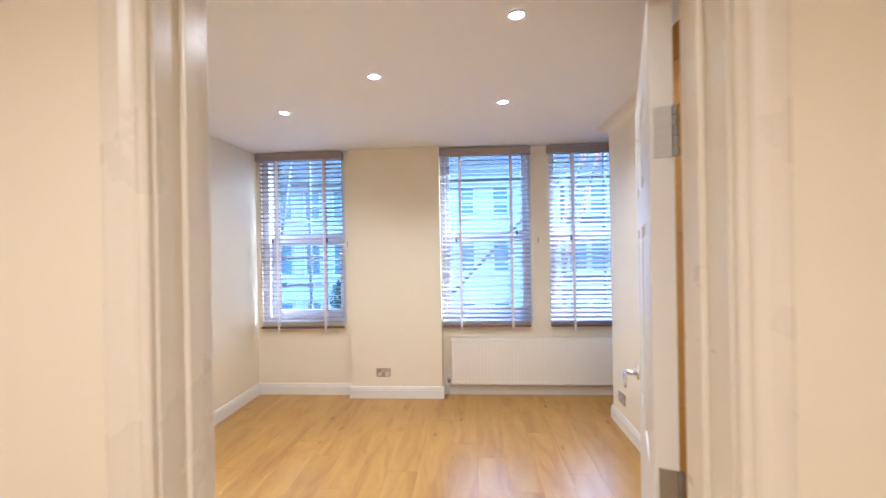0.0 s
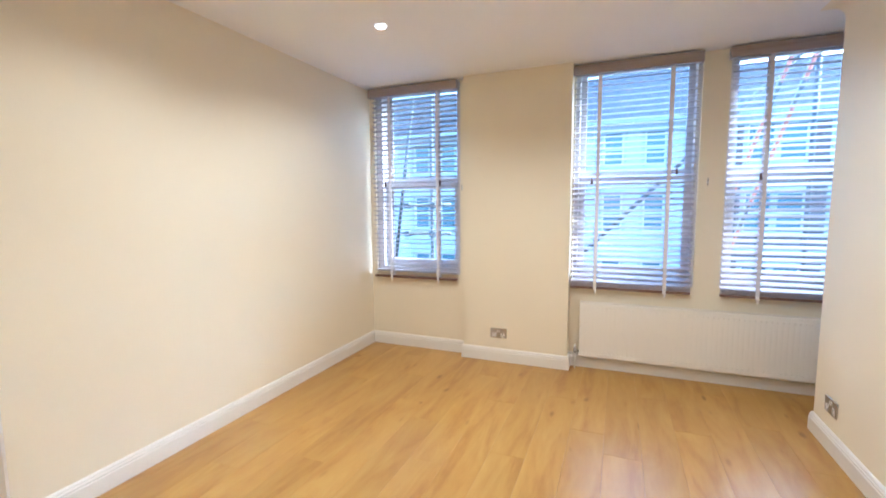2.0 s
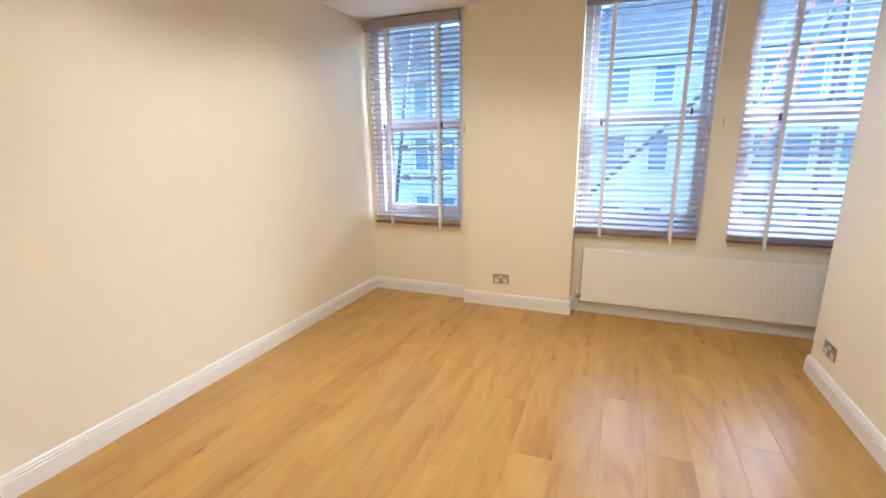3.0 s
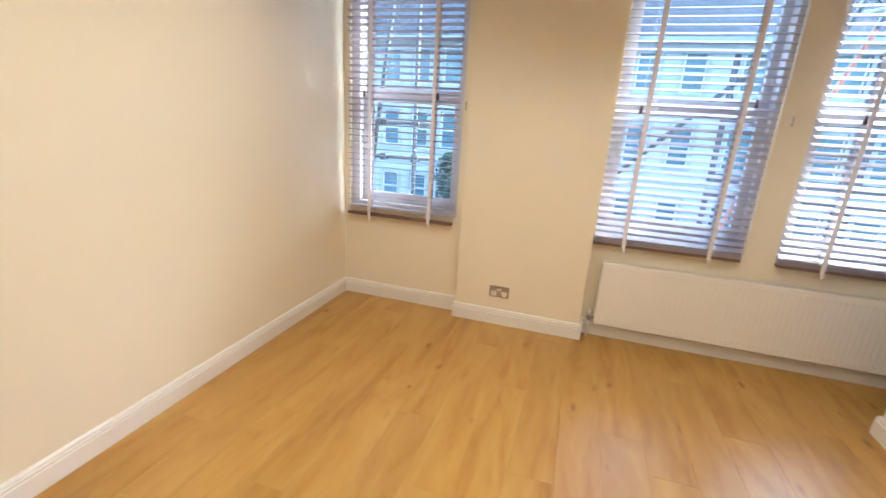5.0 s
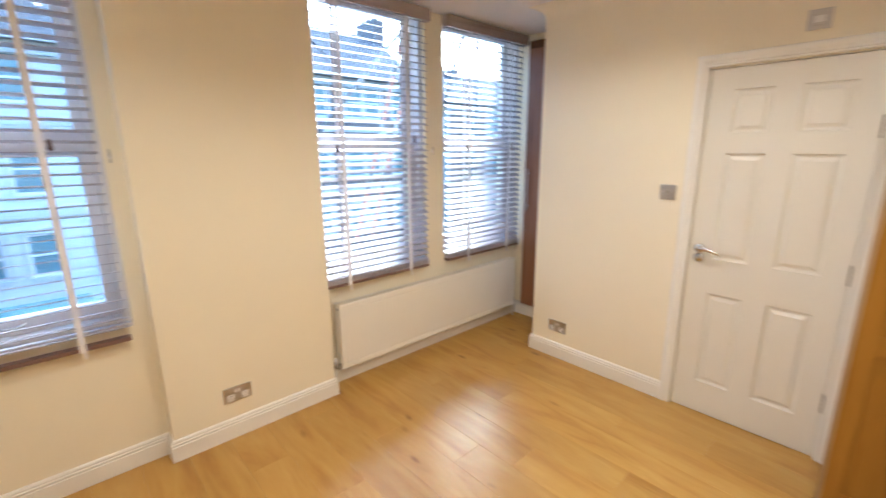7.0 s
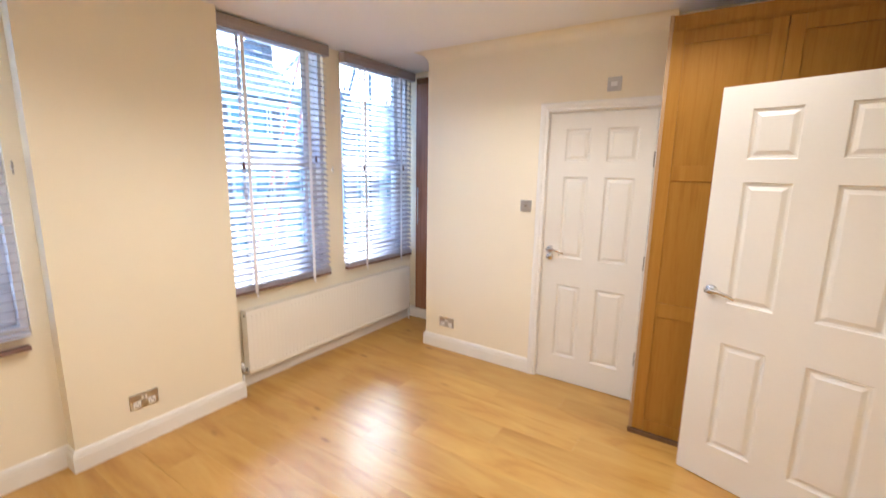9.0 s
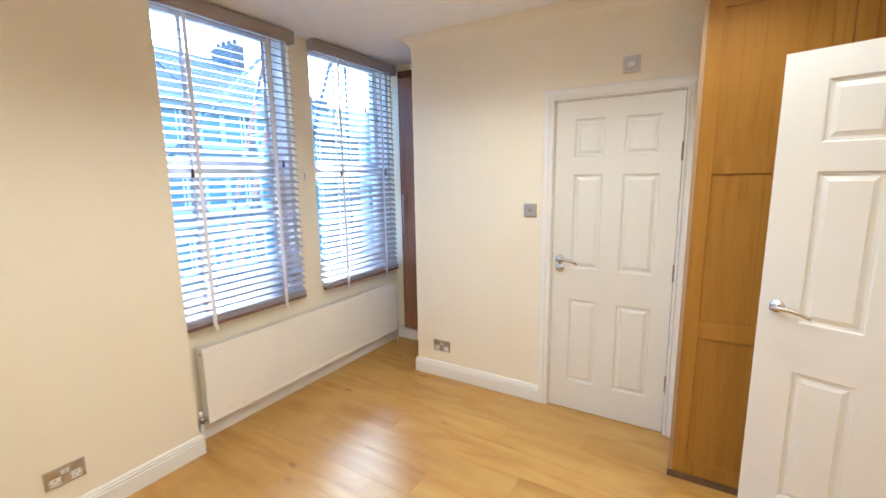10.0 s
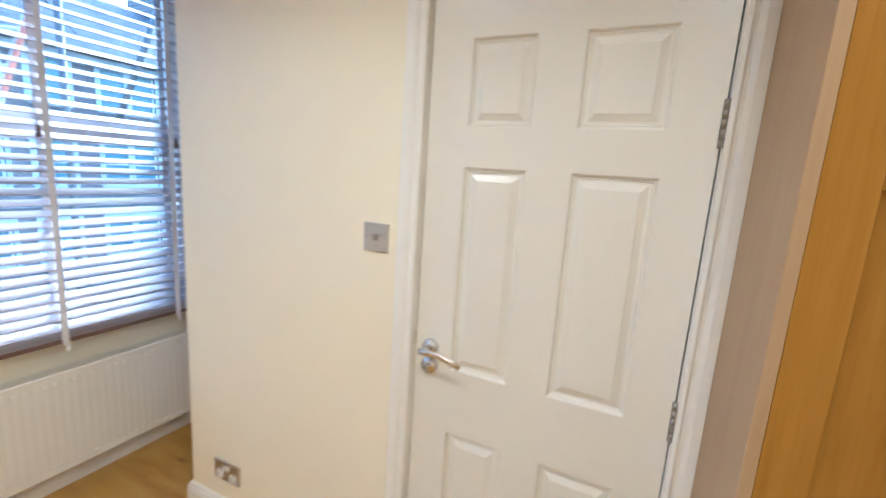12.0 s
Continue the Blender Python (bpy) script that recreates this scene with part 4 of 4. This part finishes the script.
def far_window(x, z, w, h, y, parent):
    f = bmesh.new()
    grid_wall(f, "x", x - w / 2, x + w / 2, y + 0.06, y + 0.14, z, z + h, [(x - w / 2 + 0.07, x + w / 2 - 0.07, z + 0.08, z + h * 0.5 - 0.03), (x - w / 2 + 0.07, x + w / 2 - 0.07, z + h * 0.5 + 0.03, z + h - 0.07)])
    win = part("window", f, SASH_WHITE, parent, "white sash window")
    if w > 1.2:
        part("mullion", nb(x - 0.11, x + 0.11, y + 0.02, y + 0.058, z, z + h), STONEWHITE, win)
    part("pane", nb(x - w / 2 + 0.06, x + w / 2 - 0.06, y + 0.09, y + 0.1, z + 0.07, z + h - 0.06), PANE_FAR, win, "dark reflecting glass")
    part("sill", nb(x - w / 2 - 0.08, x + w / 2 + 0.08, y - 0.08, y + 0.08, z - 0.1, z - 0.001), STONEWHITE, win)
    part("surround", grid_wall(bmesh.new(), "x", x - w / 2 - 0.12, x + w / 2 + 0.12, y - 0.035, y - 0.002, z - 0.001, z + h + 0.16, [(x - w / 2, x + w / 2, z - 0.001, z + h)]), STONEWHITE, win)


def terrace_house(x0, w, y, finish, label, ridge, bays, eaves=4.5, stack=0.0):
    h = thing("terraced_house", label, "house", (0, 0, 0), "terrace across the street")
    wins = []
    for u, wide in bays:
        for z, hh in ((2.82, 1.32), (0.35, 1.45), (-2.0, 1.25)):
            wins.append((x0 + u * w, z + eaves - 4.5, wide, hh))
    holes = [(x - a / 2, x + a / 2, z, z + b) for x, z, a, b in wins]
    part("wall", grid_wall(bmesh.new(), "x", x0, x0 + w - 0.01, y, y + 0.3, GZ, eaves, holes), finish, h)
    part("back_wall", nb(x0, x0 + w - 0.01, y + 6.5, y + 6.8, GZ, eaves), finish, h)
    part("floor_slab", nb(x0 + 0.02, x0 + w - 0.03, y + 0.31, y + 6.49, eaves - 2.3, eaves - 2.1), STONEWHITE, h)
    bm = bmesh.new()
    a, b, t = y - 0.35, y + 7.15, (y - 0.35 + y + 7.15) / 2
    vs = [bm.verts.new(p) for p in ((x0, a, eaves), (x0 + w - 0.01, a, eaves), (x0 + w - 0.01, t, ridge), (x0, t, ridge), (x0, b, eaves), (x0 + w - 0.01, b, eaves))]
    for q in ((0, 1, 2, 3), (3, 2, 5, 4), (0, 3, 4), (1, 5, 2), (0, 4, 5, 1)):
        bm.faces.new([vs[i] for i in q])
    roof = part("roof", bm, SLATE, h, "grey slate roof")
    part("gutter", nb(x0, x0 + w - 0.01, y - 0.42, y - 0.3, eaves - 0.1, eaves + 0.02), STONEWHITE, h)
    part("cornice", nb(x0, x0 + w - 0.01, y - 0.12, y - 0.002, eaves - 0.42, eaves - 0.12), STONEWHITE, h)
    part("string_course", nb(x0, x0 + w - 0.01, y - 0.06, y - 0.002, eaves - 2.25, eaves - 2.05), STONEWHITE, h)
    part("string_course", nb(x0, x0 + w - 0.01, y - 0.06, y - 0.002, eaves - 4.78, eaves - 4.55), STONEWHITE, h)
    if stack:
        ch = part("chimney", nb(x0 - 0.3, x0 + 0.3, t - 0.9, t + 0.9, ridge - 0.8, stack), BRICK, h, "brick chimney stack")
        for i in range(4):
            part("chimney_pot", tube(bmesh.new(), (x0, t - 0.66 + i * 0.44, stack), (x0, t - 0.66 + i * 0.44, stack + 0.3), 0.13, 10, 0.1), BRICK, ch)
    for x, z, a, b in wins:
        far_window(x, z, a, b, y, h)
    return h


FY0 = 19.0
THREE, PAIR = ((0.15, 0.74), (0.46, 0.74), (0.77, 0.74)), ((0.28, 1.75), (0.76, 0.95))
HOUSES = [(-26.4, 6.2, PALE_RENDER, PAIR), (-20.2, 6.0, BRICK, PAIR), (-14.2, 5.9, RENDERED, PAIR), (-8.3, 4.1, RENDERED, THREE), (-4.2, 3.9, RENDERED, THREE),
          (-0.3, 4.7, RENDERED, THREE), (4.4, 4.2, BRICK, PAIR), (8.6, 4.2, BRICK, PAIR), (12.9, 5.4, BRICK, PAIR), (18.3, 5.4, PALE_RENDER, PAIR), (23.7, 5.8, BRICK, PAIR), (29.5, 6.0, RENDERED, PAIR)]
WORDS = {RENDERED: "white rendered terraced house with a slate roof", PALE_RENDER: "pale rendered terraced house with a slate roof", BRICK: "red brick terraced house with white stone trim"}
for i, (x, w, fin, bays) in enumerate(HOUSES):
    low = x > 12.5
    terrace_house(x, w, FY0 + (0.6 if low else 0.004 * i), fin, WORDS[fin], 6.0 if low else 7.0 + 0.08 * (i % 3), bays, 3.95 if low else 4.5, {12.9: 7.9, 18.3: 6.1, 23.7: 6.1, -14.2: 7.8, -26.4: 7.8}.get(x, 0.0))


# scaffolding on the own front, seen through the panes
scaf = thing("scaffolding", "galvanised tube scaffolding outside the windows", "scaffolding")
SY = 6.4


def pole(a, b, r=0.024):
    part("pole", tube(bmesh.new(), a, b, r, 12), SCAFF, scaf, "", True)


def coupler(x, y, z):
    part("coupler", box(bmesh.new(), x - 0.045, x + 0.045, y - 0.045, y + 0.045, z - 0.04, z + 0.04, bevel=0.012), SCAFF, scaf)


for x, y in ((-1.70, SY), (2.41, SY), (3.45, SY), (-3.9, SY)):
    pole((x, y, GZ), (x, y, 4.6))
for z in (0.98, 1.37):
    pole((-4.1, SY + 0.05, z), (-1.45, SY + 0.05, z + 0.04))
    coupler(-1.70, SY + 0.025, z + 0.03)
    coupler(-2.1, SY + 0.05, z + 0.03)
pole((-2.25, SY - 0.05, 0.6), (-1.88, SY - 0.05, 3.3))
pole((0.1, SY, 0.65), (2.35, SY + 0.02, 2.95))
pole((2.75, SY + 0.02, 1.75), (3.3, SY + 0.02, 3.2))
coupler(1.38, SY, 1.95)
lad = thing("ladder", "red and white striped ladder leaning outside the window", "ladder")
LY, LTOP, LLOW = 6.27, Vector((2.23, 6.27, 3.05)), Vector((1.46, 6.27, 0.65))
for off in (0.0, 0.19):
    a, b = LLOW + Vector((off, 0, 0)), LTOP + Vector((off, 0, 0))
    n = 10
    for i in range(n):
        p, q = a.lerp(b, i / n), a.lerp(b, (i + 1) / n)
        part("stile", tube(bmesh.new(), p, q, 0.02, 8), (LADDER_RED, LADDER_RED, SCAFF, LADDER_RED, STONEWHITE)[i % 5], lad)
    part("edge_strip", tube(bmesh.new(), a + Vector((-0.024, -0.008, 0)), b + Vector((-0.024, -0.008, 0)), 0.006, 6), STONEWHITE, lad, "pale edge strip")
    part("foot", tube(bmesh.new(), (0.31 + off, LY, GZ), a, 0.024, 8), SCAFF, lad)
for i in range(10):
    p = LLOW.lerp(LTOP, 0.05 + i * 0.1)
    part("rung", tube(bmesh.new(), p, p + Vector((0.19, 0, 0.04)), 0.011, 8), STONEWHITE, lad)


def shrub(x, y, height, wide, seed, label):
    t = thing("shrub", label, "shrub", (x, y, GZ))
    rng = random.Random(seed)
    bm = bmesh.new()
    bent(bm, [(0, 0, 0), (0.03, 0.01, height * 0.3), (0.0, 0.02, height * 0.6), (0.02, 0, height * 0.92)], [0.06, 0.05, 0.035, 0.012], 8)
    for i in range(7):
        z = height * rng.uniform(0.2, 0.75)
        an = rng.uniform(0, 6.28)
        r = wide * rng.uniform(0.25, 0.45)
        bent(bm, [(0.01, 0.01, z), (math.cos(an) * r * 0.5, math.sin(an) * r * 0.5, z + 0.12), (math.cos(an) * r, math.sin(an) * r, z + 0.2)], [0.02, 0.013, 0.006], 6)
    part("trunk", bm, BARK, t)
    bm = bmesh.new()
    for i in range(2600):
        z = rng.uniform(0.12, 1.0)
        an = rng.uniform(0, 6.28)
        lump = noise.noise((math.cos(an) * 1.7 + seed, math.sin(an) * 1.7, z * 5.0))
        rad_here = wide * 0.5 * math.sqrt(max(0.02, 1 - ((z - 0.58) / 0.46) ** 2)) * (0.85 + 0.55 * lump)
        r = rad_here * math.sqrt(rng.uniform(0.15, 1))
        c = Vector((math.cos(an) * r, math.sin(an) * r, z * height))
        u = Vector((rng.gauss(0, 1), rng.gauss(0, 1), rng.gauss(0, 0.6))).normalized()
        v = u.orthogonal().normalized()
        s = rng.uniform(0.05, 0.1)
        bm.faces.new([bm.verts.new(c + p) for p in (u * s, v * s * 0.5, -u * s, -v * s * 0.5)])
    ob = part("crown", bm, LEAF, t, "small dark green leaves")
    return t


shrub(-4.4, 16.9, 3.3, 1.2, 3, "dark evergreen shrub in front of the white house")
shrub(-2.78, 16.95, 3.15, 1.25, 8, "dark evergreen shrub in front of the white house")
shrub(-7.6, 17.0, 1.6, 1.0, 5, "low evergreen shrub by the pavement")


def parked_car(x, y, paint, label):
    """Length along x, standing on the road."""
    c = thing("car", label, "car", (x, y, GZ + 0.02), "cars parked in the street")
    low = [(-2.05, 0.32), (-2.1, 0.55), (-2.0, 0.82), (-1.2, 0.93), (1.15, 0.95), (1.95, 0.85), (2.1, 0.6), (2.06, 0.3)]
    bm = bmesh.new()
    ends = [[bm.verts.new((u, v, w)) for u, w in low] for v in (-0.85, 0.85)]
    k = len(low)
    for i in range(k):
        bm.faces.new((ends[0][i], ends[0][(i + 1) % k], ends[1][(i + 1) % k], ends[1][i]))
    bm.faces.new(ends[0])
    bm.faces.new(ends[1])
    bmesh.ops.bevel(bm, geom=list(bm.edges), offset=0.05, segments=2, affect="EDGES")
    body = part("body", bm, paint, c, "", True)
    bm = bmesh.new()
    lo = [bm.verts.new(p) for p in ((-1.25, -0.78, 0.93), (1.55, -0.78, 0.93), (1.55, 0.78, 0.93), (-1.25, 0.78, 0.93))]
    hi = [bm.verts.new(p) for p in ((-0.55, -0.6, 1.4), (1.0, -0.6, 1.4), (1.0, 0.6, 1.4), (-0.55, 0.6, 1.4))]
    for i in range(4):
        bm.faces.new((lo[i], lo[(i + 1) % 4], hi[(i + 1) % 4], hi[i]))
    bm.faces.new(hi)
    part("glasshouse", bm, PANE_FAR, c, "dark car windows")
    part("roof", box(bmesh.new(), -0.6, 1.05, -0.63, 0.63, 1.39, 1.45, bevel=0.02), paint, c)
    for u in (-1.3, 1.3):
        for v in (-0.8, 0.8):
            w = part("wheel", tube(bmesh.new(), (u, v - 0.09, 0.31), (u, v + 0.09, 0.31), 0.31, 20), RUBBER, c, "black tyre")
            part("rim", tube(bmesh.new(), (u, v - 0.1, 0.31), (u, v + 0.1, 0.31), 0.19, 16), SCAFF, w)
    for v in (-0.62, 0.62):
        part("headlight", box(bmesh.new(), -2.1, -2.0, v - 0.15, v + 0.15, 0.6, 0.74, bevel=0.02), PLASTIC_WHITE, c)
    return c


parked_car(-1.6, 13.6, CARPAINT, "dark blue-green car parked by the far pavement")
parked_car(4.6, 13.65, RUBBER, "black car parked by the far pavement")

# ---- floor, laid last ----
structure("floor_base", nb(-2.2, 2.8, -1.8, 5.0, -0.12, -0.0125), UNDERLAY, "floor base under the boards", "floor")
floor = tagged(new("floor"), "glossy oak laminate floor boards with knots and grain", "floor", kind="structure")
PW, PL = 0.2, 1.29
meshes = {}


def plank_mesh(w, l):
    key = (round(w, 3), round(l, 3))
    if key not in meshes:
        bm = bmesh.new()
        g, c = 0.0002, 0.0007
        lo = [bm.verts.new((x, y, -0.012)) for x, y in ((g, g), (w - g, g), (w - g, l - g), (g, l - g))]
        md = [bm.verts.new((x, y, -c)) for x, y in ((g, g), (w - g, g), (w - g, l - g), (g, l - g))]
        hi = [bm.verts.new((x, y, 0)) for x, y in ((g + c, g + c), (w - g - c, g + c), (w - g - c, l - g - c), (g + c, l - g - c))]
        for a, b in ((lo, md), (md, hi)):
            for i in range(4):
                bm.faces.new((a[i], a[(i + 1) % 4], b[(i + 1) % 4], b[i]))
        bm.faces.new(hi)
        me = bpy.data.meshes.new("plank")
        bm.to_mesh(me)
        bm.free()
        me.materials.append(FLOORWOOD)
        meshes[key] = me
    return meshes[key]


rng = random.Random(11)
i0 = -12
for i in range(i0, 10):
    x = 0.61 + i * PW
    if x > 2.5:
        break
    start = -1.7 - [0.0, 0.43, 0.86, 0.21, 0.64, 1.07][i % 6]
    y = start
    while y < 4.85:
        ya, yb = max(y, -1.7), min(y + PL, 4.86)
        if yb - ya > 0.02:
            ob = new("plank", plank_mesh(PW, yb - ya))
            ob.location = (x, ya, 0)
            ob.parent = floor
        y += PL
